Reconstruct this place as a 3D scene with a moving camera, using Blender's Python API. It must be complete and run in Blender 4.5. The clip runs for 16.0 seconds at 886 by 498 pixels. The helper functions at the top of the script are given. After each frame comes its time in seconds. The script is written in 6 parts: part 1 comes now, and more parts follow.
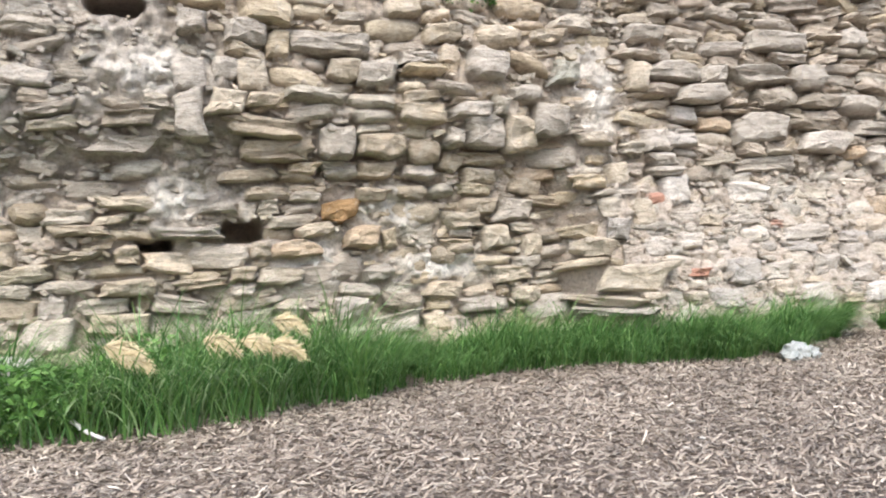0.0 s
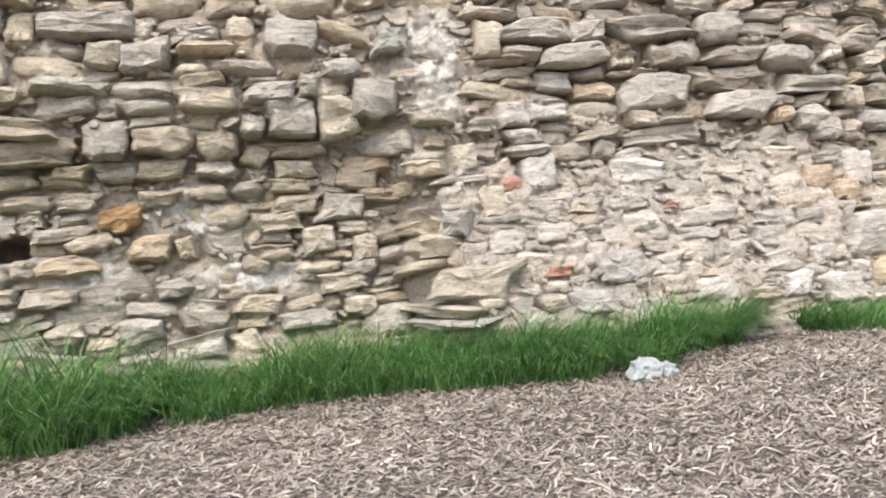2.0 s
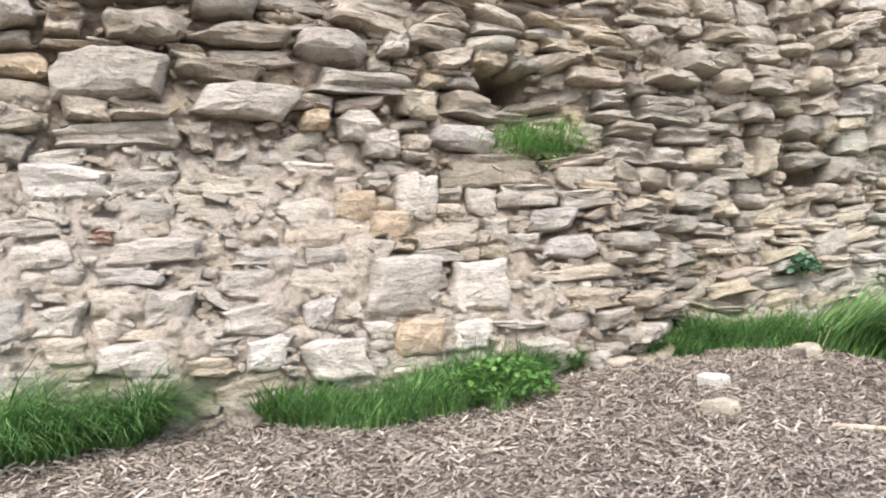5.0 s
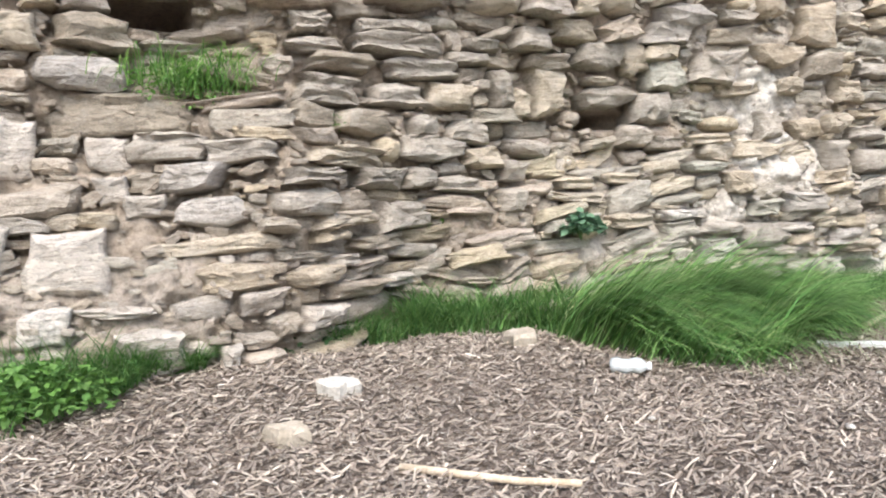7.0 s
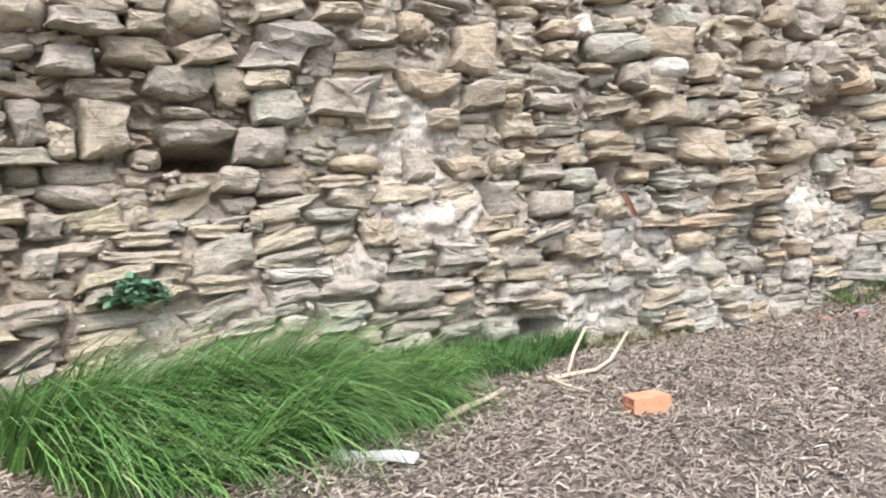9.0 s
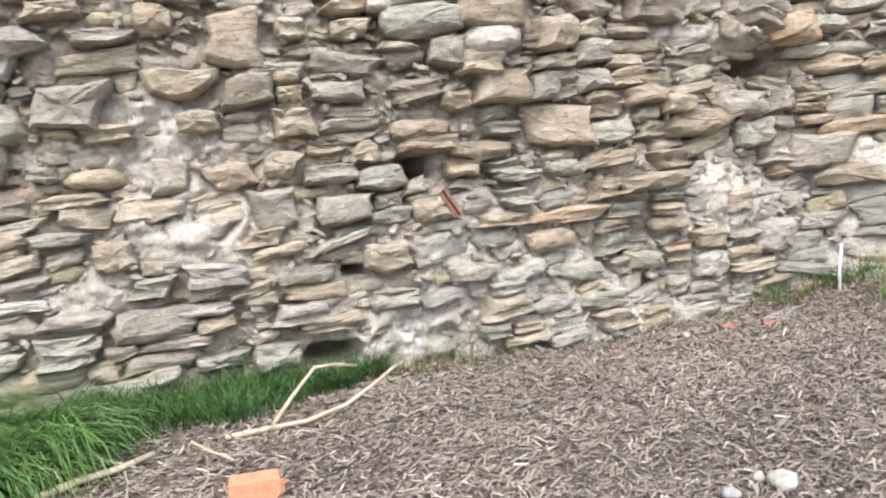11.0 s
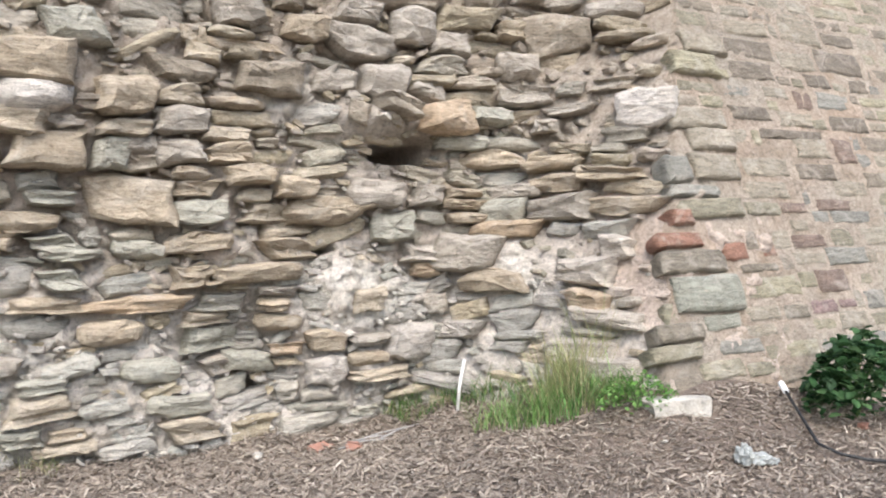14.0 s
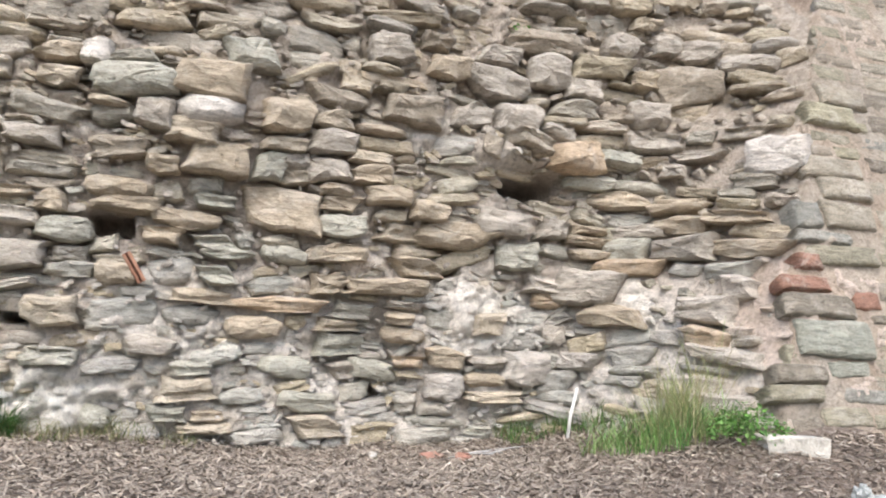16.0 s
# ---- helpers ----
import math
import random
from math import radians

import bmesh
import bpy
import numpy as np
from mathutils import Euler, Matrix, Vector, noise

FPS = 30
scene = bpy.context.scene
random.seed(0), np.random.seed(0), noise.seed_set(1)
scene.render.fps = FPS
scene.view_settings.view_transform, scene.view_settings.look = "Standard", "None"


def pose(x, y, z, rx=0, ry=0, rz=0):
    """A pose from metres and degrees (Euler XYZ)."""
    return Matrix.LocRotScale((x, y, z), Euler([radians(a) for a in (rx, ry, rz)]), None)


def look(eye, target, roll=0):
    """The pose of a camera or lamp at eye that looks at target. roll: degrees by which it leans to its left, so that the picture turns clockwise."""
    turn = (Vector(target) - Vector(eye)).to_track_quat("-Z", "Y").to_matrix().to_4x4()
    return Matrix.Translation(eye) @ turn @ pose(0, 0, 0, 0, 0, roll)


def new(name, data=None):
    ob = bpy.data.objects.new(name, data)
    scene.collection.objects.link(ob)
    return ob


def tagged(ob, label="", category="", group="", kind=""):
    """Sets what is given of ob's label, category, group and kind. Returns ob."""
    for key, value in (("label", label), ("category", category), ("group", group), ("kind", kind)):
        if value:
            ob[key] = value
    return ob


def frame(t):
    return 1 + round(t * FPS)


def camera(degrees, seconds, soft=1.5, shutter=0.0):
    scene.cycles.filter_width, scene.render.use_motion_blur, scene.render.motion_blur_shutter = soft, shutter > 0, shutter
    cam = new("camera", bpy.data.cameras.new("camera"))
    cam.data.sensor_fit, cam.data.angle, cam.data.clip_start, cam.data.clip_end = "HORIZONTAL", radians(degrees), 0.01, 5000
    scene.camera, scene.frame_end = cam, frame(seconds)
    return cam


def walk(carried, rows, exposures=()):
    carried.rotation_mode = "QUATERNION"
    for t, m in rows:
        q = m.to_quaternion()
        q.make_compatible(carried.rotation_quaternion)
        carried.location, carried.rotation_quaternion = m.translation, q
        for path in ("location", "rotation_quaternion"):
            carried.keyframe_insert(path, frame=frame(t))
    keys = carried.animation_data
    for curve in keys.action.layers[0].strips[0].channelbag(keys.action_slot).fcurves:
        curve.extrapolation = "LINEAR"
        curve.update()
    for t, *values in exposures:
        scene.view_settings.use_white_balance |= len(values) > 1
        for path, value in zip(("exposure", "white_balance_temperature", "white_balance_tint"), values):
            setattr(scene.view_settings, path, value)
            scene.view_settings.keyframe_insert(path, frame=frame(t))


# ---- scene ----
cam = camera(58.9, 16.0, soft=2.0)
PATH = [
    (0, (0.0, -7.431, 1.014), (0.711, -5.563, 1.065), -2.8),
    (0.5, (0.617, -7.338, 1.041), (1.32, -5.466, 1.051), -6.4),
    (1, (1.302, -7.294, 1.043), (1.893, -5.384, 0.978), -6.1),
    (1.5, (2.014, -7.081, 0.963), (2.565, -5.158, 0.942), -5.8),
    (2, (2.681, -6.974, 1.008), (3.216, -5.047, 1.046), -5.4),
    (2.5, (3.377, -6.814, 1.019), (3.989, -4.912, 1.121), -4.4),
    (3, (3.974, -6.427, 1.065), (4.724, -4.578, 1.202), -6.3),
    (3.5, (4.56, -6.325, 1.087), (5.445, -4.534, 1.184), -5.7),
    (4, (5.19, -6.311, 1.189), (5.91, -4.446, 1.267), -3.8),
    (4.2, (5.481, -6.255, 1.121), (6.325, -4.445, 1.227), -2.7),
    (6.3, (8.508, -5.954, 1.182), (9.245, -4.102, 1.018), -3.5),
    (6.5, (8.762, -5.935, 1.203), (9.519, -4.091, 1.034), -4.8),
    (7, (9.634, -5.895, 1.187), (10.439, -4.069, 1.051), -2.8),
    (7.5, (10.38, -5.866, 1.159), (11.214, -4.048, 1.156), -3.7),
    (8, (11.084, -5.826, 1.2), (11.96, -4.029, 1.155), -5.6),
    (8.5, (11.875, -5.797, 1.25), (12.875, -4.066, 1.205), -3.8),
    (8.7, (12.172, -5.808, 1.198), (13.199, -4.093, 1.143), -3.7),
    (10.8, (15.376, -6.313, 1.316), (16.065, -4.44, 1.19), -5.9),
    (11, (15.669, -6.28, 1.389), (16.365, -4.41, 1.245), -6.2),
    (11.5, (16.486, -6.38, 1.43), (17.097, -4.483, 1.265), -6.7),
    (12, (17.224, -6.319, 1.521), (17.865, -4.428, 1.404), -7.4),
    (12.5, (17.716, -6.289, 1.537), (18.436, -4.424, 1.589), -7.2),
    (13, (18.255, -6.455, 1.533), (18.968, -4.588, 1.469), -1.3),
    (13.5, (18.449, -6.481, 1.518), (19.296, -4.673, 1.388), -2.0),
    (14, (18.473, -6.508, 1.554), (19.402, -4.737, 1.519), -1.1),
    (14.5, (18.412, -6.475, 1.541), (19.22, -4.646, 1.524), 1.7),
    (15, (18.426, -6.477, 1.514), (19.232, -4.646, 1.51), 3.5),
    (15.5, (18.529, -6.717, 1.392), (19.18, -4.827, 1.434), 4.4),
    (16, (18.415, -6.825, 1.076), (19.032, -4.93, 1.239), 3.4),
]
walk(cam, [(t, look(eye, target, roll)) for t, eye, target, roll in PATH], [(0, 1.49, 6200, 8.5), (2.5, 1.44, 6200, 8.5), (8, 1.49, 6200, 8.5), (11.5, 1.38, 6200, 8.5), (13.5, 1.34, 6200, 8.5), (16, 1.34, 6200, 8.5)])

# ---- world and light ----
world = bpy.data.worlds.new("overcast_sky")
scene.world = world
world.use_nodes = True
wn = world.node_tree.nodes
sky = wn.new("ShaderNodeTexSky")
sky.sky_type = "NISHITA"
sky.sun_disc = False
sky.sun_elevation = radians(52)
sky.sun_rotation = radians(200)
sky.dust_density = 4.0
wn["Background"].inputs[1].default_value = 0.148
world.node_tree.links.new(sky.outputs[0], wn["Background"].inputs[0])
sun = new("sun", bpy.data.lights.new("sun", "SUN"))
sun.data.energy, sun.data.angle, sun.data.color = 0.95, radians(45), (1.0, 0.97, 0.92)
sun.matrix_world = look((0, 0, 20), (6.8, 18.5, -6.0))


# ---- materials ----
def nodes_of(name, rough=0.9):
    m = bpy.data.materials.new(name)
    m.use_nodes = True
    n, l = m.node_tree.nodes, m.node_tree.links
    b = n["Principled BSDF"]
    b.inputs["Roughness"].default_value = rough
    b.inputs["Specular IOR Level"].default_value = 0.25
    return m, n, l, b


def noise_node(n, l, vec, scale, detail=6.0, rough=0.6, distort=0.0):
    t = n.new("ShaderNodeTexNoise")
    t.inputs["Scale"].default_value, t.inputs["Detail"].default_value = scale, detail
    t.inputs["Roughness"].default_value, t.inputs["Distortion"].default_value = rough, distort
    if vec is not None:
        l.new(vec, t.inputs["Vector"])
    return t


def ramp(n, l, fac, stops):
    r = n.new("ShaderNodeValToRGB")
    e = r.color_ramp.elements
    while len(e) < len(stops):
        e.new(0.5)
    for k, (p, c) in zip(e, stops):
        k.position = p
        k.color = (*c, 1) if len(c) == 3 else c
    l.new(fac, r.inputs[0])
    return r


def mix(n, l, kind, fac, a, b):
    x = n.new("ShaderNodeMix")
    x.data_type, x.blend_type = "RGBA", kind
    for socket, v in ((x.inputs[0], fac), (x.inputs[6], a), (x.inputs[7], b)):
        if isinstance(v, bpy.types.NodeSocket):
            l.new(v, socket)
        else:
            socket.default_value = v if not isinstance(v, tuple) else (*v, 1)
    return x.outputs[2]


def bump(n, l, b, height, strength, distance, before=None):
    k = n.new("ShaderNodeBump")
    k.inputs["Strength"].default_value, k.inputs["Distance"].default_value = strength, distance
    l.new(height, k.inputs["Height"])
    if before is not None:
        l.new(before.outputs[0], k.inputs["Normal"])
    l.new(k.outputs[0], b.inputs["Normal"])
    return k


def grey(v):
    return (v, v, v)


def stone_material(name, source):
    """Bedded sandstone and schist; source: the object's own colour, or the mesh's colour attribute 'tint'."""
    m, n, l, b = nodes_of(name, 0.92)
    geo = n.new("ShaderNodeNewGeometry")
    pos = geo.outputs["Position"]
    if source == "object":
        info = n.new("ShaderNodeObjectInfo")
        base = info.outputs["Color"]
        shift = n.new("ShaderNodeVectorMath")
        shift.operation = "SCALE"
        shift.inputs[0].default_value = (31.0, 17.0, 53.0)
        l.new(info.outputs["Random"], shift.inputs["Scale"])
        moved = n.new("ShaderNodeVectorMath")
        moved.operation = "ADD"
        l.new(pos, moved.inputs[0])
        l.new(shift.outputs[0], moved.inputs[1])
        pos = moved.outputs[0]
    else:
        a = n.new("ShaderNodeVertexColor")
        a.layer_name = "tint"
        base = a.outputs["Color"]
    scale = n.new("ShaderNodeMapping")
    scale.inputs["Scale"].default_value = (0.75, 0.75, 4.2)
    scale.inputs["Rotation"].default_value = (0, radians(6), 0)
    l.new(pos, scale.inputs["Vector"])
    beds = noise_node(n, l, scale.outputs[0], 7.0, 8.0, 0.68, 0.5)
    blot = noise_node(n, l, pos, 6.0, 5.0, 0.65, 0.8)
    grain = noise_node(n, l, pos, 70.0, 4.0, 0.7)
    c = mix(n, l, "MULTIPLY", 1.0, base, ramp(n, l, beds.outputs[0], [(0.28, grey(0.68)), (0.44, grey(1.0)), (0.475, grey(0.55)), (0.5, grey(1.0)), (0.72, grey(1.16))]).outputs[0])
    c = mix(n, l, "MULTIPLY", 1.0, c, ramp(n, l, blot.outputs[0], [(0.3, (0.82, 0.8, 0.76)), (0.55, (1.0, 1.0, 0.98)), (0.75, (1.12, 1.11, 1.09))]).outputs[0])
    c = mix(n, l, "MULTIPLY", 0.5, c, ramp(n, l, grain.outputs[0], [(0.3, grey(0.7)), (0.7, grey(1.25))]).outputs[0])
    lich = noise_node(n, l, pos, 11.0, 6.0, 0.75, 0.3)
    spots = ramp(n, l, lich.outputs[0], [(0.6, (0, 0, 0)), (0.68, (1, 1, 1))])
    dust = n.new("ShaderNodeMath")
    dust.operation = "MULTIPLY"
    dust.inputs[1].default_value = 0.55
    l.new(spots.outputs[0], dust.inputs[0])
    c = mix(n, l, "MIX", dust.outputs[0], c, (0.46, 0.42, 0.36))
    # lime washed over the stones
    wash = noise_node(n, l, geo.outputs["Position"], 3.4, 10.0, 0.72, 0.6)
    film = ramp(n, l, wash.outputs[0], [(0.52, (0, 0, 0)), (0.62, grey(0.4)), (0.75, grey(0.55))])
    c = mix(n, l, "MIX", film.outputs[0], c, (0.54, 0.49, 0.42))
    l.new(c, b.inputs["Base Color"])
    k = bump(n, l, b, beds.outputs[0], 0.9, 0.05)
    k = bump(n, l, b, blot.outputs[0], 0.8, 0.06, k)
    pits = noise_node(n, l, pos, 24.0, 5.0, 0.7, 0.4)
    k = bump(n, l, b, pits.outputs[0], 0.7, 0.03, k)
    bump(n, l, b, grain.outputs[0], 0.5, 0.007, k)
    return m


def mortar_material():
    """Crumbling lime mortar with small chips, its tone from the attribute 'tint'."""
    m, n, l, b = nodes_of("lime_mortar", 0.97)
    pos = n.new("ShaderNodeNewGeometry").outputs["Position"]
    a = n.new("ShaderNodeVertexColor")
    a.layer_name = "tint"
    big = noise_node(n, l, pos, 3.0, 8.0, 0.68, 0.6)
    fine = noise_node(n, l, pos, 26.0, 8.0, 0.75, 0.4)
    chips = n.new("ShaderNodeTexVoronoi")
    chips.inputs["Scale"].default_value = 22.0
    l.new(pos, chips.inputs["Vector"])
    c = mix(n, l, "MULTIPLY", 1.0, a.outputs["Color"], ramp(n, l, big.outputs[0], [(0.3, (0.72, 0.68, 0.62)), (0.5, (0.97, 0.95, 0.92)), (0.7, (1.12, 1.12, 1.12))]).outputs[0])
    c = mix(n, l, "MULTIPLY", 1.0, c, ramp(n, l, fine.outputs[0], [(0.32, grey(0.5)), (0.45, grey(0.95)), (0.52, grey(1.05)), (0.7, grey(1.3))]).outputs[0])
    c = mix(n, l, "MULTIPLY", 0.3, c, ramp(n, l, chips.outputs["Distance"], [(0.0, grey(1.15)), (0.5, grey(0.95)), (0.85, grey(0.6))]).outputs[0])
    l.new(c, b.inputs["Base Color"])
    k = bump(n, l, b, big.outputs[0], 0.8, 0.08)
    k = bump(n, l, b, fine.outputs[0], 1.0, 0.045, k)
    bump(n, l, b, chips.outputs["Distance"], 0.3, 0.015, k)
    return m


def tinted(name, rough=0.8, wobble=0.35, scale=30.0, translucent=0.0):
    """A surface whose colour comes from the attribute 'tint', with grain."""
    m, n, l, b = nodes_of(name, rough)
    a = n.new("ShaderNodeVertexColor")
    a.layer_name = "tint"
    t = noise_node(n, l, n.new("ShaderNodeNewGeometry").outputs["Position"], scale, 5.0)
    c = mix(n, l, "MULTIPLY", wobble, a.outputs["Color"], ramp(n, l, t.outputs[0], [(0.3, grey(0.4)), (0.7, grey(1.5))]).outputs[0])
    l.new(c, b.inputs["Base Color"])
    if translucent:
        tr = n.new("ShaderNodeBsdfTranslucent")
        l.new(c, tr.inputs["Color"])
        s = n.new("ShaderNodeMixShader")
        s.inputs[0].default_value = translucent
        l.new(b.outputs[0], s.inputs[1])
        l.new(tr.outputs[0], s.inputs[2])
        l.new(s.outputs[0], n["Material Output"].inputs[0])
    return m


def plain(name, low, high, rough=0.8, scale=18.0, relief=0.01):
    """Two tones blended by noise, with fine relief."""
    m, n, l, b = nodes_of(name, rough)
    pos = n.new("ShaderNodeNewGeometry").outputs["Position"]
    t = noise_node(n, l, pos, scale, 8.0, 0.65, 0.3)
    f = noise_node(n, l, pos, scale * 6, 4.0)
    c = ramp(n, l, t.outputs[0], [(0.3, low), (0.7, high)]).outputs[0]
    c = mix(n, l, "MULTIPLY", 0.6, c, ramp(n, l, f.outputs[0], [(0.3, grey(0.7)), (0.7, grey(1.25))]).outputs[0])
    l.new(c, b.inputs["Base Color"])
    k = bump(n, l, b, t.outputs[0], 0.7, relief)
    bump(n, l, b, f.outputs[0], 0.4, relief * 0.3, k)
    return m


def litter_ground_material():
    m, n, l, b = nodes_of("matted_seaweed", 0.95)
    pos = n.new("ShaderNodeNewGeometry").outputs["Position"]
    broad = noise_node(n, l, pos, 0.9, 6.0, 0.6, 0.4)
    mat = noise_node(n, l, pos, 45.0, 8.0, 0.75, 1.2)
    c = ramp(n, l, mat.outputs[0], [(0.3, (0.11, 0.085, 0.068)), (0.5, (0.23, 0.188, 0.155)), (0.7, (0.34, 0.285, 0.235))]).outputs[0]
    c = mix(n, l, "MULTIPLY", 1.0, c, ramp(n, l, broad.outputs[0], [(0.3, (0.75, 0.72, 0.7)), (0.7, (1.15, 1.12, 1.1))]).outputs[0])
    l.new(c, b.inputs["Base Color"])
    bump(n, l, b, mat.outputs[0], 1.0, 0.03)
    return m


STONE = stone_material("bedded_stone", "object")
STONE_TINT = stone_material("bedded_stone_chips", "tint")
MORTAR = mortar_material()
GROUND = litter_ground_material()
STRAW = tinted("dry_seaweed_leaf", 0.85, 0.5, 60.0)
LEAF = tinted("green_leaf", 0.6, 0.4, 40.0, 0.34)
LIMESTONE = plain("pale_limestone", (0.32, 0.3, 0.26), (0.54, 0.51, 0.455), 0.9, 9.0, 0.03)
BRICK = plain("fired_clay", (0.46, 0.2, 0.11), (0.6, 0.31, 0.19), 0.85, 14.0, 0.008)
BRICK_OLD = plain("weathered_red_clay", (0.26, 0.13, 0.095), (0.38, 0.21, 0.16), 0.9, 14.0, 0.01)
TILE = plain("faded_roof_tile", (0.4, 0.21, 0.14), (0.52, 0.31, 0.22), 0.9, 14.0, 0.008)
WOOD = plain("bleached_driftwood", (0.36, 0.28, 0.19), (0.62, 0.53, 0.41), 0.8, 12.0, 0.006)
WOOD_WHITE = plain("whitewashed_wood", (0.5, 0.48, 0.45), (0.74, 0.73, 0.71), 0.8, 12.0, 0.006)
PLASTIC_WHITE = plain("white_plastic", (0.66, 0.68, 0.68), (0.8, 0.82, 0.82), 0.35, 9.0, 0.01)
BLACK = plain("black_plastic", (0.015, 0.015, 0.016), (0.035, 0.035, 0.035), 0.5, 20.0, 0.002)


# ---- small building helpers ----
def mesh_from(name, verts, faces, material, smooth=True, tint=None):
    """A mesh from arrays; tint: one colour a vertex."""
    me = bpy.data.meshes.new(name)
    verts, faces = np.asarray(verts, np.float32), np.asarray(faces, np.int32)
    k = faces.shape[1]
    me.vertices.add(len(verts))
    me.vertices.foreach_set("co", verts.ravel())
    me.loops.add(faces.size)
    me.loops.foreach_set("vertex_index", faces.ravel())
    me.polygons.add(len(faces))
    me.polygons.foreach_set("loop_start", np.arange(0, faces.size, k, dtype=np.int32))
    me.polygons.foreach_set("use_smooth", np.full(len(faces), smooth))
    me.update(calc_edges=True)
    if tint is not None:
        a = me.color_attributes.new("tint", "FLOAT_COLOR", "POINT")
        a.data.foreach_set("color", np.c_[np.asarray(tint, np.float32), np.ones(len(verts), np.float32)].ravel())
    me.materials.append(material)
    return me


def from_bm(name, bm, material, smooth=False):
    me = bpy.data.meshes.new(name)
    bmesh.ops.recalc_face_normals(bm, faces=bm.faces)
    bm.to_mesh(me)
    bm.free()
    for p in me.polygons:
        p.use_smooth = smooth
    me.materials.append(material)
    return me


def part(name, bm, material, parent, label="", smooth=False):
    ob = new(name, bm if isinstance(bm, bpy.types.Mesh) else from_bm(name, bm, material, smooth))
    ob.parent = parent
    return tagged(ob, label)


def tube(points, radii, sides=8, squash=1.0):
    """A bmesh tube along points."""
    bm = bmesh.new()
    rings = []
    pts = [Vector(p) for p in points]
    for i, p in enumerate(pts):
        d = (pts[min(i + 1, len(pts) - 1)] - pts[max(i - 1, 0)]).normalized()
        s = d.cross(Vector((0, 0, 1)))
        s = s.normalized() if s.length > 1e-3 else Vector((1, 0, 0))
        u = s.cross(d)
        rings.append([bm.verts.new(p + radii[i] * (math.cos(a) * s + squash * math.sin(a) * u)) for a in (2 * math.pi * k / sides for k in range(sides))])
    for a, b in zip(rings, rings[1:]):
        for k in range(sides):
            bm.faces.new((a[k], a[(k + 1) % sides], b[(k + 1) % sides], b[k]))
    bm.faces.new(rings[0][::-1])
    bm.faces.new(rings[-1])
    return bm


def lumpy(size, seed, detail=2, rough=0.25, freq=2.2):
    """A rounded, uneven lump of that size."""
    bm = bmesh.new()
    bmesh.ops.create_icosphere(bm, subdivisions=detail, radius=0.5)
    for v in bm.verts:
        k = 1 + rough * noise.fractal(v.co * freq + Vector((seed * 3.7, seed * 1.3, seed)), 1.0, 2.0, 3)
        v.co = Vector(v.co[i] * k * size[i] for i in range(3))
    return bm


def fbm(x, y, z=0.0, octaves=4):
    return noise.fractal(Vector((x, y, z)), 1.0, 2.0, octaves)


def smooth_step(a, b, v):
    t = min(1.0, max(0.0, (v - a) / (b - a)))
    return t * t * (3 - 2 * t)


# ---- lie of the land and of the wall ----
def ground_z(x, y):
    """Seaweed bank: nearly level along the wall, falling gently to the beach."""
    z = 0.05 - 0.045 * max(0.0, min(-(y + 1.0), 8.0))
    z += 0.1 * math.exp(-((x - 10.5) / 3.0) ** 2) * smooth_step(-3.0, -0.6, y)
    z -= 0.15 * math.exp(-((x - 19.5) / 2.4) ** 2) * smooth_step(-2.4, -0.4, y)
    z += 0.3 * math.exp(-((x - 23.4) / 1.4) ** 2) * smooth_step(-3.4, -2.1, y)
    z += 0.2 * math.exp(-((x - 22.6) / 0.8) ** 2) * smooth_step(-3.0, -2.1, y)
    if abs(x) < 45 and abs(y) < 25:
        z += 0.045 * fbm(x * 0.55, y * 0.55, 3.0) + 0.016 * fbm(x * 3.0, y * 3.0, 7.0)
    return z


def dent(x, z, x0, z0, rx, rz, depth):
    return depth * math.exp(-((x - x0) / rx) ** 2 - ((z - z0) / rz) ** 2)


HOLES = [(0.9, 1.47, 0.2, 0.11), (0.08, 1.36, 0.17, 0.06), (14.12, 1.83, 0.28, 0.075), (17.82, 1.63, 0.17, 0.1), (17.2, 0.84, 0.1, 0.04), (16.95, 0.2, 0.22, 0.09),
         (21.47, 2.3, 0.3, 0.09), (10.1, 2.62, 0.3, 0.12), (20.7, 1.46, 0.1, 0.05), (18.05, 3.72, 0.26, 0.15), (-0.16, 3.55, 0.25, 0.15), (20.1, 0.34, 0.07, 0.05)]


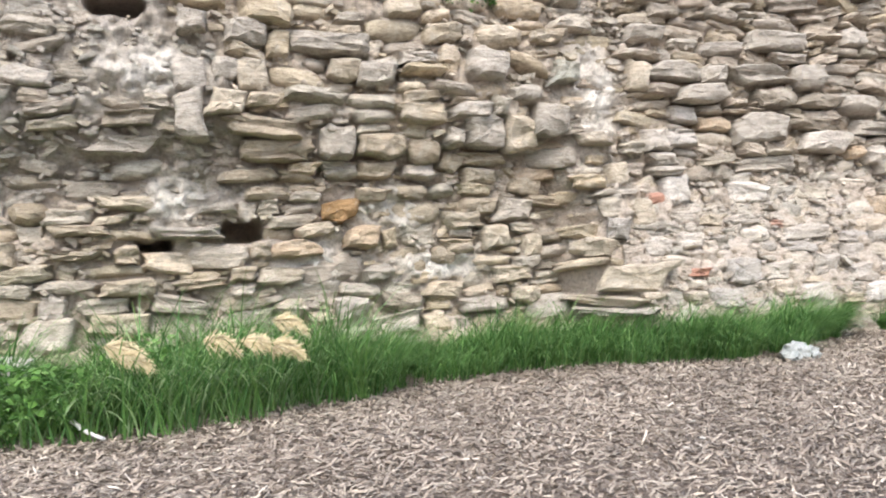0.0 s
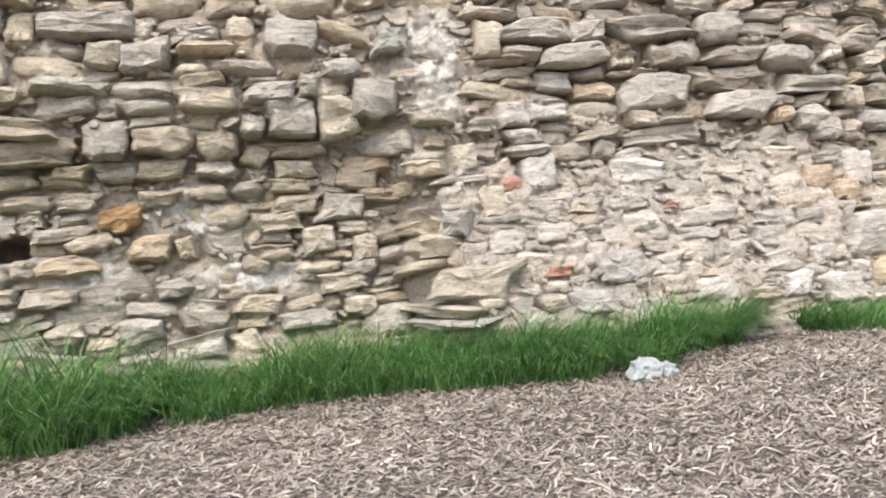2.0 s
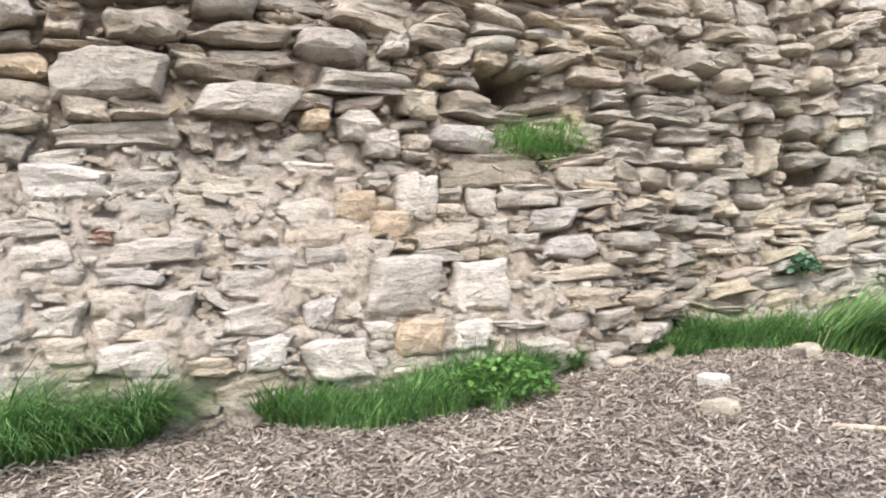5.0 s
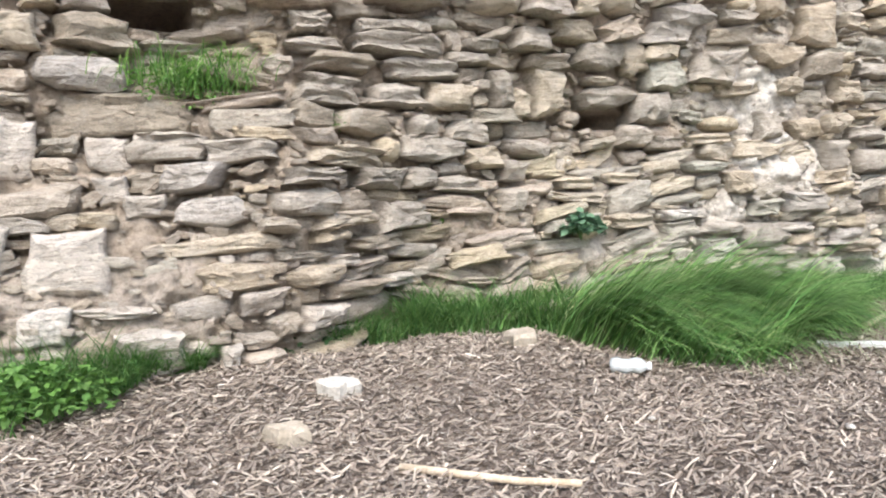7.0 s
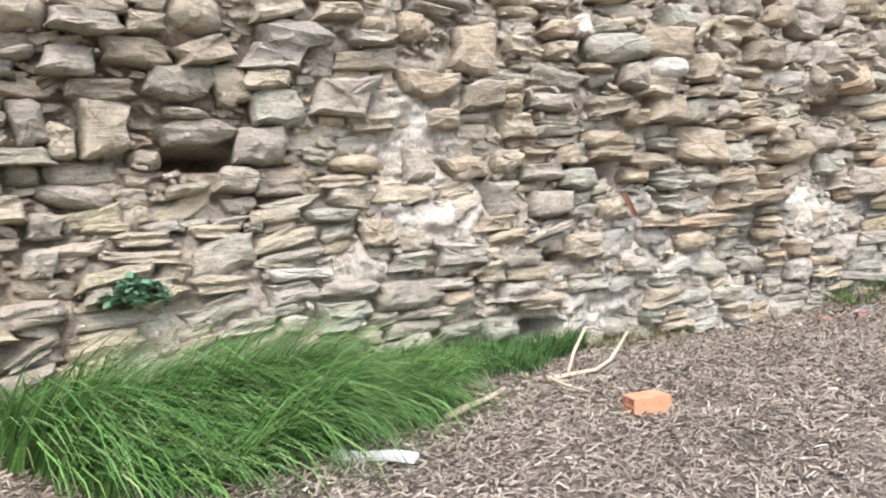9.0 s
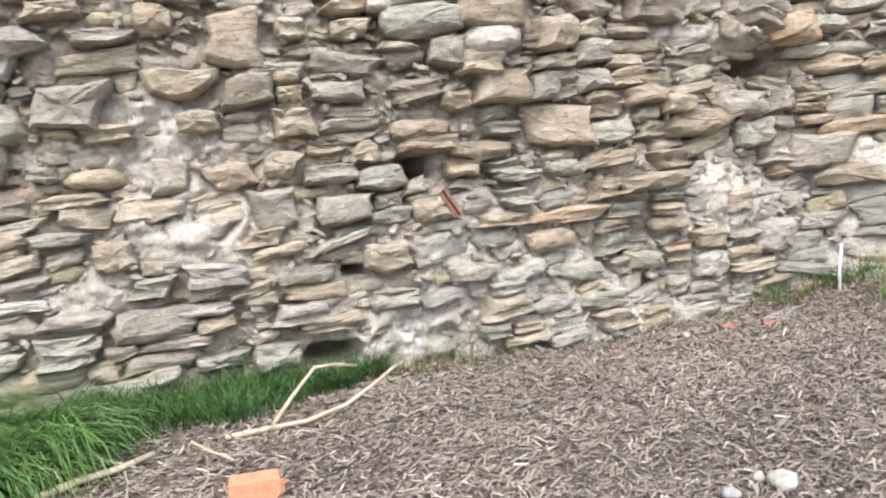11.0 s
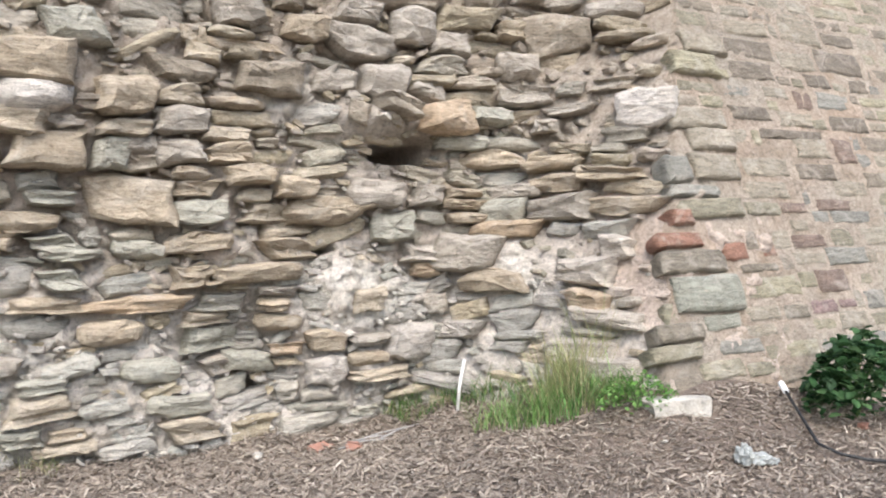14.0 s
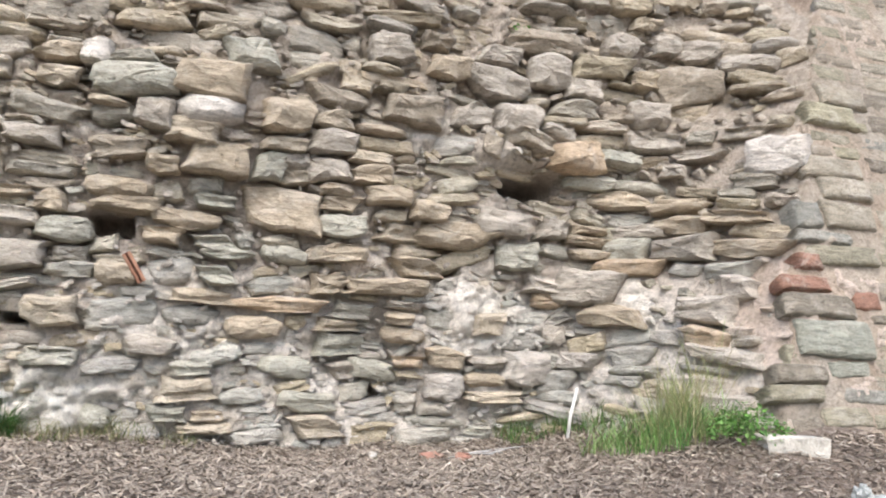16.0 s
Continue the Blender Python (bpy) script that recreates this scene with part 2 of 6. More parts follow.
def wall_y(x, z):
    """The mean face of the rubble wall: robbed core, battered facing, hollows, bulges and the break at the tower."""
    y = -0.05 + 0.07 * max(0.0, z - 2.4)
    # the facing is lost up to a ragged edge: the core lies deeper
    torn = x + 0.16 * fbm(z * 1.7, 3.0, 61.0, 3)
    y += 0.42 * (1 - smooth_step(4.15, 4.65, torn)) * (1 - smooth_step(1.9, 2.7, z)) * smooth_step(-0.1, 0.6, z)
    # battered lower facing
    y -= 0.72 * smooth_step(4.2, 4.8, torn) * (1 - smooth_step(10.6, 12.0, x)) * (1 - smooth_step(0.2, 2.2, z))
    y += dent(x, z, 6.2, 2.62, 0.9, 0.22, 0.2)
    y += dent(x, z, 14.0, 1.9, 2.1, 0.95, 0.48)
    y += dent(x, z, 9.6, 1.65, 0.9, 0.3, 0.15)
    y += dent(x, z, 10.4, 2.35, 0.55, 0.3, 0.45)
    y -= dent(x, z, 10.8, 1.45, 0.7, 0.6, 0.3)
    y -= dent(x, z, 18.5, 2.7, 1.0, 0.5, 0.25)
    y -= dent(x, z, 16.3, 1.0, 0.7, 0.3, 0.18)
    y -= dent(x, z, 21.15, 2.6, 0.5, 0.22, 0.35)
    y += dent(x, z, 21.6, 2.3, 0.5, 0.18, 0.35)
    y += dent(x, z, 19.85, 0.7, 0.5, 0.3, 0.3)
    y += dent(x, z, 20.5, 1.65, 0.35, 0.2, 0.25)
    y -= dent(x, z, 22.2, 1.3, 0.35, 0.35, 0.2)
    y += dent(x, z, 20.1, 0.25, 0.4, 0.25, 0.2)
    y += 0.09 * fbm(x * 0.9, z * 0.9, 11.0, 3)
    s = min(1.0, max(0.0, (x - tower_edge(z) + 1.05) / 1.05))
    if s > 0:
        y += (tower_y(z) + 0.06 - y) * s ** 1.9
    return y


def tower_edge(z):
    """The tower's corner leans back too."""
    return 22.35 + 0.43 * max(0.0, min(z, 4.9))


def tower_y(z):
    """The battered front of the tower."""
    return -2.42 + 0.4 * z


def wall_top(x):
    return 4.75 + 0.25 * fbm(x * 0.5, 2.0, 5.0)


def zone(x, z):
    """Which masonry stands there: name."""
    x += 0.5 * fbm(x * 0.8, z * 0.8, 21.0, 2)
    z += 0.25 * fbm(x * 0.7, z * 0.7, 31.0, 2)
    if x < 4.6:
        return "core" if x < 1.0 - 0.6 * (z - 2.4) and z > 1.75 else "ochre"
    if x < 10.2 and z < 1.0 or x < 8.7 and z < 1.95:
        return "pale"
    if x < 14.8 and x > 11.8 and z > 1.45:
        return "chunk"
    if x < 13.4:
        return "slab"
    if x < 17.2:
        return "mixed"
    if x < 22.75:
        # upper masonry has its own tones: browner stone with overhang shade in the colour
        return "upper_shaded" if z > 2.55 else "lime" if z < 1.25 and x > 17.6 else "east"
    return "break" if z < 1.75 else "upper_shaded"


# name: width from, to, height from, to, proud from, to, share of bare mortar
STYLE = {"chunk": (0.2, 0.54, 0.11, 0.27, 0.06, 0.26, 0.06), "lime": (0.15, 0.52, 0.06, 0.18, 0.02, 0.13, 0.2), "upper_shaded": (0.16, 0.56, 0.07, 0.2, 0.03, 0.2, 0.08), "core": (0.12, 0.42, 0.07, 0.2, 0.01, 0.14, 0.45), "ochre": (0.18, 0.52, 0.09, 0.23, 0.03, 0.2, 0.08), "pale": (0.14, 0.45, 0.08, 0.22, 0.02, 0.08, 0.3), "slab": (0.18, 0.62, 0.06, 0.17, 0.05, 0.21, 0.05),
         "mixed": (0.18, 0.56, 0.07, 0.175, 0.03, 0.18, 0.12), "east": (0.16, 0.56, 0.065, 0.185, 0.02, 0.15, 0.12), "break": (0.13, 0.44, 0.08, 0.22, 0.04, 0.17, 0.17)}
TONES = {"chunk": ((0.37, 0.33, 0.27), (0.35, 0.315, 0.265), (0.39, 0.345, 0.285), (0.38, 0.345, 0.295)),
         "lime": ((0.36, 0.355, 0.325), (0.38, 0.365, 0.32), (0.4, 0.35, 0.26), (0.34, 0.33, 0.3), (0.37, 0.36, 0.33)),
         # browner stone, toned down further to stand in for shade below overhangs
         "upper_shaded": ((0.33, 0.29, 0.22), (0.35, 0.305, 0.235), (0.31, 0.29, 0.25), (0.37, 0.33, 0.27)),
         "core": ((0.33, 0.3, 0.25), (0.37, 0.33, 0.27), (0.35, 0.33, 0.29)),
         "ochre": ((0.39, 0.34, 0.26), (0.4, 0.34, 0.25), (0.37, 0.335, 0.28), (0.45, 0.395, 0.31), (0.4, 0.365, 0.31)),
         "pale": ((0.41, 0.37, 0.31), (0.46, 0.425, 0.37), (0.37, 0.345, 0.3), (0.4, 0.35, 0.28)),
         "slab": ((0.345, 0.302, 0.246), (0.325, 0.288, 0.242), (0.375, 0.327, 0.27), (0.362, 0.31, 0.232), (0.352, 0.32, 0.274)),
         "mixed": ((0.39, 0.35, 0.28), (0.37, 0.34, 0.29), (0.42, 0.37, 0.28), (0.35, 0.33, 0.285)),
         "east": ((0.39, 0.35, 0.27), (0.4, 0.35, 0.265), (0.37, 0.365, 0.33), (0.4, 0.365, 0.3), (0.34, 0.325, 0.28), (0.37, 0.35, 0.29)),
         "break": ((0.46, 0.42, 0.37), (0.4, 0.37, 0.32), (0.42, 0.35, 0.28), (0.37, 0.365, 0.33), (0.44, 0.39, 0.34))}
MORTAR_TONE = {"chunk": (0.46, 0.405, 0.34), "lime": (0.59, 0.565, 0.525), "upper_shaded": (0.4, 0.36, 0.31), "core": (0.4, 0.365, 0.32), "ochre": (0.49, 0.44, 0.375), "pale": (0.44, 0.395, 0.34), "slab": (0.4, 0.35, 0.29), "mixed": (0.51, 0.475, 0.42), "east": (0.53, 0.49, 0.44), "break": (0.52, 0.455, 0.4)}
# white lime patches: x, z, half width, half height
PATCHES = [(0.25, 1.75, 0.32, 0.28, 1.1), (1.6, 1.08, 0.4, 0.25, 1.1), (2.95, 1.08, 0.5, 0.2, 1.1), (2.3, 1.68, 0.45, 0.2, 1.0), (16.0, 1.42, 0.6, 0.28, 1.3), (15.75, 2.05, 0.4, 0.4, 1.2), (21.05, 1.05, 0.34, 0.4, 1.1),
           (4.65, 2.8, 0.4, 0.95, 0.75), (0.1, 2.9, 0.7, 0.4, 0.7), (20.3, 2.75, 0.45, 0.22, 0.9), (17.4, 0.3, 0.6, 0.3, 1.1), (22.25, 1.2, 0.22, 0.3, 0.9), (18.3, 0.5, 0.7, 0.3, 0.5), (6.6, 1.35, 1.3, 0.45, 0.2), (21.1, 2.5, 0.35, 0.25, 0.55), (15.2, 0.85, 0.5, 0.2, 0.7)]


def patch_at(x, z):
    x, z = x + 0.12 * fbm(x * 2.5, z * 2.5, 41.0, 2), z + 0.1 * fbm(x * 2.5, z * 2.5, 51.0, 2)
    return max(s * math.exp(-(((x - a) / w) ** 2 + ((z - b) / h) ** 2) * 1.2) for a, b, w, h, s in PATCHES)


def mortar_tone(x, z):
    c = np.array(MORTAR_TONE[zone(x, z)]) * (1.09, 1.065, 1.055)
    p = patch_at(x, z)
    return c + (np.array((0.72, 0.69, 0.64)) - c) * min(1.0, p * 1.1)


# ---- stones: a store of unlike shapes ----
def stone_shape(rng, kind):
    """One stone in a unit box, its face towards -y: 50 triangles."""
    n = 10
    if kind == "round":
        out = []
        for k in range(n):
            a = 2 * math.pi * (k + rng.uniform(-0.2, 0.2)) / n + 0.3
            c, s = math.cos(a), math.sin(a)
            r = 0.5 * (1 + rng.uniform(-0.06, 0.06))
            out.append((math.copysign(abs(c) ** 0.75, c) * r, math.copysign(abs(s) ** 0.75, s) * r))
    else:
        cut = {"slab": 0.2, "block": 0.14, "ashlar": 0.05}[kind]
        c = [(rng.random() ** 1.5 * cut, rng.random() ** 1.5 * cut * 1.5) for _ in range(4)]
        e = lambda: rng.uniform(-0.1, 0.03) * (0.4 if kind == "ashlar" else 1)  # noqa: E731
        right, left = 0.5 - (c[0][0] + c[3][0]) / 2 + rng.uniform(-0.05, 0.05), -0.5 + (c[1][0] + c[2][0]) / 2 + rng.uniform(-0.05, 0.05)
        out = [(0.5 - c[0][0], 0.5 - c[0][1]), (rng.uniform(0.08, 0.26), 0.5 + e()), (rng.uniform(-0.26, -0.08), 0.5 + e()), (-0.5 + c[1][0], 0.5 - c[1][1]), (left, rng.uniform(-0.15, 0.15)),
               (-0.5 + c[2][0], -0.5 + c[2][1]), (rng.uniform(-0.26, -0.08), -0.5 - e()), (rng.uniform(0.08, 0.26), -0.5 - e()), (0.5 - c[3][0], -0.5 + c[3][1]), (right, rng.uniform(-0.15, 0.15))]
        calm = 0.2 if kind == "ashlar" else 1
        shear, wedge = rng.uniform(-0.18, 0.18) * calm, rng.uniform(-0.25, 0.25) * calm
        out = [(x + shear * z, z * (1 + wedge * x)) for x, z in out]
    verts, faces = [], []
    lean = (rng.uniform(-0.2, 0.2), rng.uniform(-0.22, 0.12)) if kind != "ashlar" else (0, 0)
    inset = {"slab": 0.84, "block": 0.84, "round": 0.66, "ashlar": 0.92}[kind]
    for y, k, w in ((0.75, 0.85, 0.0), (-0.72 if kind != "round" else -0.5, 1.0, 0.08), (-0.95, inset, 0.07)):
        for x, z in out:
            verts.append((x * k + rng.uniform(-w, w) * 0.4, y + rng.uniform(-w, w) * (1.6 if y > -0.9 else 0.5) + lean[0] * x * (y < 0) + lean[1] * z * (y < 0), z * k + rng.uniform(-w, w) * 0.5))
    verts.append((rng.uniform(-0.15, 0.15), -0.98 + rng.uniform(-0.02, 0.03), rng.uniform(-0.15, 0.15)))
    for ring in (0, 1):
        for k in range(n):
            a, b = ring * n + k, ring * n + (k + 1) % n
            faces += [(a, b, b + n), (a, b + n, a + n)]
    faces += [(2 * n + k, 2 * n + (k + 1) % n, 3 * n) for k in range(n)]
    return np.array(verts), np.array(faces)


def weathered(rng, kind):
    """The same stone as it stands in the wall: split along its beds, chipped and worn round."""
    v, _ = stone_shape(rng, kind)
    ring = [(float(p[0]), float(p[2])) for p in v[10:20]]
    out = []
    for k, (x, z) in enumerate(ring):
        a, b = ring[(k + 1) % 10]
        out += [(x, z), ((x + a) / 2 * rng.uniform(0.95, 1.05), (z + b) / 2 * rng.uniform(0.93, 1.07))]
    n, seed = 20, rng.uniform(0, 90)
    beds = {"slab": rng.uniform(2.5, 4.5), "block": rng.uniform(1.5, 3), "round": 0.7, "ashlar": 1.0}[kind]
    deep = {"slab": 0.26, "block": 0.16, "round": 0.05, "ashlar": 0.03}[kind]
    worn = {"slab": 0.1, "block": 0.1, "round": 0.06, "ashlar": 0.035}[kind]
    step = [rng.uniform(0, 1) ** 1.5 for _ in range(12)]
    lean = (rng.uniform(-0.16, 0.16), rng.uniform(-0.12, 0.12)) if kind != "ashlar" else (0, 0)
    rows = ((0.75, 0.85), (-0.2, 0.97), (-0.62, 1.0), (-0.84, 0.95), (-0.96, 0.78), (-1.0, 0.42)) if kind != "round" else ((0.75, 0.8), (0.0, 1.0), (-0.4, 0.97), (-0.68, 0.84), (-0.9, 0.6), (-1.0, 0.3))
    verts, faces = [], []
    for y, k in rows + ((-1.0, 0.0),):
        for x, z in (out if k else ((0.0, 0.0),)):
            x, z = x * k, z * k
            front = min(1.0, max(0.0, (0.2 - y) / 0.7))
            bed = (z + 0.5) * beds + 0.35 * noise.noise(Vector((x * 2.2, seed, z)))
            back = step[int(bed) % 12] + (step[(int(bed) + 1) % 12] - step[int(bed) % 12]) * smooth_step(0.75, 1.0, bed % 1.0)
            wob = noise.fractal(Vector((x * 3.0 + seed, y * 1.5, z * 3.0)), 0.9, 2.0, 4)
            side = noise.fractal(Vector((x * 4.0, seed + y, z * 4.0)), 0.9, 2.0, 3)
            verts.append((x * (1 - 0.12 * back * deep * 4 * (k > 0.9) + worn * side * 0.8), y + front * (deep * back + worn * wob * 1.3) + (lean[0] * x + lean[1] * z) * (y < 0), z * (1 + worn * wob)))
    for r in range(len(rows) - 1):
        for k in range(n):
            a, b = r * n + k, r * n + (k + 1) % n
            faces += [(a, b, b + n), (a, b + n, a + n)]
    last = (len(rows) - 1) * n
    faces += [(last + k, last + (k + 1) % n, last + n) for k in range(n)]
    return np.array(verts), np.array(faces)


shape_rng = random.Random(5)
SHAPES = {kind: [stone_shape(shape_rng, kind) for _ in range(26)] for kind in ("slab", "block", "round", "ashlar")}
SHAPE_MESH = {kind: [mesh_from("stone", *weathered(shape_rng, kind), STONE, True) for _ in range(34)] for kind in SHAPES}
for meshes in SHAPE_MESH.values():
    for me in meshes:
        me.set_sharp_from_angle(angle=radians(34))


class Packer:
    """Fills a stretch of wall with stones that do not overlap, over cells of 2 cm."""

    def __init__(self, x0, x1, z0, z1, seed):
        self.x0, self.z0, self.c = x0, z0, 0.02
        self.nx, self.nz = int((x1 - x0) / self.c), int((z1 - z0) / self.c)
        self.full = np.zeros((self.nz, self.nx), bool)
        self.rng = random.Random(seed)
        self.stones, self.bare = [], []

    def block(self, x, z, w, h):
        i0, i1 = int((x - w / 2 - self.x0) / self.c), int((x + w / 2 - self.x0) / self.c)
        j0, j1 = int((z - h / 2 - self.z0) / self.c), int((z + h / 2 - self.z0) / self.c)
        self.full[max(j0, 0):max(j1, 0), max(i0, 0):max(i1, 0)] = True

    def free(self, i, j, nw, nh):
        return i >= 0 and j >= 0 and i + nw <= self.nx and j + nh <= self.nz and not self.full[j:j + nh, i:i + nw].any()

    def fill(self, style_of):
        """Large stones first, at random, then ever smaller ones; then each grows until it meets its neighbours."""
        rng, c = self.rng, self.c
        area = self.nx * self.nz * c * c
        boxes = []
        for level, tries in ((1.0, 40), (0.85, 60), (0.7, 90), (0.56, 120), (0.44, 150), (0.34, 170)):
            for _ in range(int(tries * area)):
                i, j = rng.randrange(self.nx), rng.randrange(self.nz)
                if self.full[j, i]:
                    continue
                w0, w1, h0, h1, share, squeeze = style_of(self.x0 + i * c, self.z0 + j * c)
                w = max(w0 * 0.7, w1 * level * rng.uniform(0.8, 1.05)) * squeeze
                h = max(h0 * 0.75, min(h1, h1 * rng.uniform(0.45, 1.0) * (0.4 + 0.6 * level)))
                nw, nh = max(3, round(w / c)), max(3, round(h / c))
                if self.free(i, j, nw, nh):
                    self.full[j:j + nh, i:i + nw] = True
                    if rng.random() > share:
                        boxes.append([i, j, nw, nh])
                    else:
                        self.bare.append((self.x0 + (i + nw / 2) * c, self.z0 + (j + nh / 2) * c, nw * c, nh * c))
        rng.shuffle(boxes)
        for _ in range(3):
            for b in boxes:
                i, j, nw, nh = b
                if self.free(i - 1, j, 1, nh):
                    b[0], b[2] = b[0] - 1, b[2] + 1
                if self.free(i + nw, j, 1, nh):
                    b[2] += 1
                i, j, nw, nh = b
                if nh < nw and self.free(i, j + nh, nw, 1):
                    b[3] += 1
                if nh < nw and self.free(i, j - 1, nw, 1):
                    b[1], b[3] = b[1] - 1, b[3] + 1
                i, j, nw, nh = b
                self.full[j:j + nh, i:i + nw] = True
        self.stones = [(self.x0 + (i + nw / 2) * c, self.z0 + (j + nh / 2) * c, nw * c, nh * c) for i, j, nw, nh in boxes]
        for j in range(0, self.nz - 3, 3):
            for i in range(0, self.nx - 3, 3):
                if self.full[j:j + 3, i:i + 3].mean() < 0.55:
                    self.bare.append((self.x0 + (i + 1.5) * c, self.z0 + (j + 1.5) * c, 0.06, 0.06))


def tone_for(rng, name):
    c = np.array(rng.choice(TONES[name])) * rng.uniform(0.82, 1.1)
    c = c * (1.27, 1.245, 1.245)
    return np.clip(c * (1 + np.array([rng.uniform(-0.012, 0.012) for _ in range(3)])), 0.05, 0.85)


def put_stone(parent, kind, rng, x, y, z, w, h, depth, colour, turn=0.0, nod=0.0, roll=0.0):
    me = rng.choice(SHAPE_MESH[kind])
    ob = new("stone", me)
    ob.parent = parent
    flip = rng.choice((-1, 1))
    ob.matrix_basis = pose(x, y, z, nod, roll, turn) @ Matrix.Diagonal((w, depth, h, 1)) @ Matrix.Rotation(0 if flip > 0 else math.pi, 4, "Y")
    ob.color = (*[float(v) for v in colour], 1)
    return ob


# ---- ground: one sheet to the horizon ----
def ground():
    def axis(a, b, step, far):
        near = np.arange(a, b + step / 2, step)
        out = np.cumsum(step * 1.5 ** np.arange(1, 22))
        out = out[out < far]
        return np.concatenate([(a - out)[::-1], near, b + out])
    xs, ys = axis(-5, 29, 0.12, 3000), axis(-8, 0.6, 0.1, 3000)
    verts = [(x, y, ground_z(x, y)) for y in ys for x in xs]
    n = len(xs)
    faces = [(j * n + i, j * n + i + 1, (j + 1) * n + i + 1, (j + 1) * n + i) for j in range(len(ys) - 1) for i in range(n - 1)]
    tagged(new("ground", mesh_from("ground", verts, faces, GROUND)), "beach ground matted with dry grey-brown seaweed", "ground", kind="structure")


ground()


# ---- grass edge ----
def grass_edge(x):
    """How far from the wall's line the grass reaches out over the litter."""
    y = -1.9 + 0.75 * smooth_step(0.5, 2.4, x) - 0.4 * smooth_step(3.5, 5.0, x) + 0.35 * smooth_step(5.7, 6.8, x) + 0.5 * smooth_step(6.7, 7.3, x)
    y -= 0.75 * smooth_step(7.5, 8.2, x) - 0.6 * smooth_step(9.3, 10.0, x)
    y -= 1.2 * smooth_step(12.3, 13.3, x) - 0.9 * smooth_step(14.2, 15.4, x)
    y += 0.8 * smooth_step(16.0, 17.4, x)
    return y


# ---- wall ----
FIRST, LAST = -3.2, 24.0
# prominent stones: x, z, width, height, proud, tone index
SPECIAL = []


def special(kind, tone, *rows):
    for x, z, w, h, proud in rows:
        SPECIAL.append((kind, tone, x, z, w, h, proud))


PALE, CREAM, ORANGE, LILAC, GREYST, OCHRE, WHITE, RUST, GREENISH, UMBER, BRICKISH = (0.46, 0.425, 0.375), (0.44, 0.39, 0.31), (0.43, 0.345, 0.25), (0.41, 0.385, 0.35), (0.37, 0.34, 0.295), (0.395, 0.34, 0.262), (0.56, 0.53, 0.485), (0.34, 0.22, 0.11), (0.39, 0.385, 0.33), (0.29, 0.255, 0.205), (0.4, 0.225, 0.165)
special("slab", OCHRE, (-0.57, 1.27, 0.41, 0.07, 0.20), (-0.53, 1.52, 0.46, 0.10, 0.20), (-0.17, 1.28, 0.24, 0.16, 0.20), (-0.13, 0.98, 0.49, 0.15, 0.20), (0.48, 0.97, 0.52, 0.09, 0.20), (0.94, 2.00, 0.59, 0.12, 0.16), (1.07, 2.42, 0.82, 0.19, 0.23), (1.12, 1.84, 0.47, 0.13, 0.16), (1.23, 2.22, 0.76, 0.20, 0.23), (1.61, 0.56, 0.29, 0.16, 0.20), (2.59, 1.83, 0.37, 0.14, 0.20), (2.71, 2.22, 0.37, 0.26, 0.20), (2.94, 1.16, 0.26, 0.19, 0.20), (3.15, 1.25, 0.34, 0.17, 0.20), (3.33, 1.67, 0.44, 0.18, 0.20), (3.39, 2.15, 0.53, 0.14, 0.20), (4.10, 3.42, 0.43, 0.15, 0.20), (4.11, 1.71, 0.39, 0.13, 0.20))
special("slab", OCHRE, (7.39, 0.47, 0.34, 0.13, 0.10), (10.45, 0.71, 0.54, 0.17, 0.10), (10.91, 0.69, 0.34, 0.12, 0.20), (11.07, 0.95, 0.28, 0.10, 0.20), (15.90, 2.90, 0.31, 0.22, 0.20), (16.07, 2.42, 0.56, 0.21, 0.23), (16.08, 0.57, 0.31, 0.11, 0.20), (16.51, 1.19, 0.36, 0.13, 0.20), (17.35, 2.94, 0.34, 0.16, 0.20), (17.40, 1.78, 0.24, 0.17, 0.20), (17.85, 1.92, 0.55, 0.16, 0.20), (17.94, 1.79, 0.60, 0.12, 0.20), (18.19, 2.12, 0.28, 0.17, 0.20), (18.21, 1.56, 0.38, 0.13, 0.20), (18.38, 1.71, 0.63, 0.15, 0.20), (18.55, 1.11, 0.50, 0.13, 0.16), (18.69, 0.13, 0.32, 0.10, 0.16), (18.97, 0.87, 0.50, 0.18, 0.16))
special("slab", OCHRE, (19.57, 1.27, 0.35, 0.15, 0.20), (19.61, 2.07, 0.33, 0.11, 0.20), (19.65, 1.95, 0.45, 0.13, 0.20), (19.65, 1.54, 0.58, 0.16, 0.20), (19.90, 2.23, 0.41, 0.17, 0.20), (20.05, 2.07, 0.46, 0.18, 0.20), (20.16, 1.28, 0.75, 0.14, 0.23), (20.26, 1.00, 0.31, 0.12, 0.16), (20.31, 0.86, 0.40, 0.14, 0.16), (20.34, 1.46, 0.53, 0.18, 0.20), (20.80, 1.78, 0.71, 0.23, 0.23), (21.05, 0.49, 0.42, 0.12, 0.16), (22.02, 1.94, 0.41, 0.09, 0.20), (22.03, 1.83, 0.51, 0.09, 0.20), (22.07, 1.72, 0.40, 0.10, 0.20), (22.20, 1.14, 0.39, 0.20, 0.20), (22.46, 2.25, 0.51, 0.18, 0.20), (22.83, 2.01, 0.24, 0.16, 0.20))
special("slab", OCHRE, (23.00, 1.78, 0.28, 0.16, 0.12), (23.07, 2.07, 0.28, 0.12, 0.20))
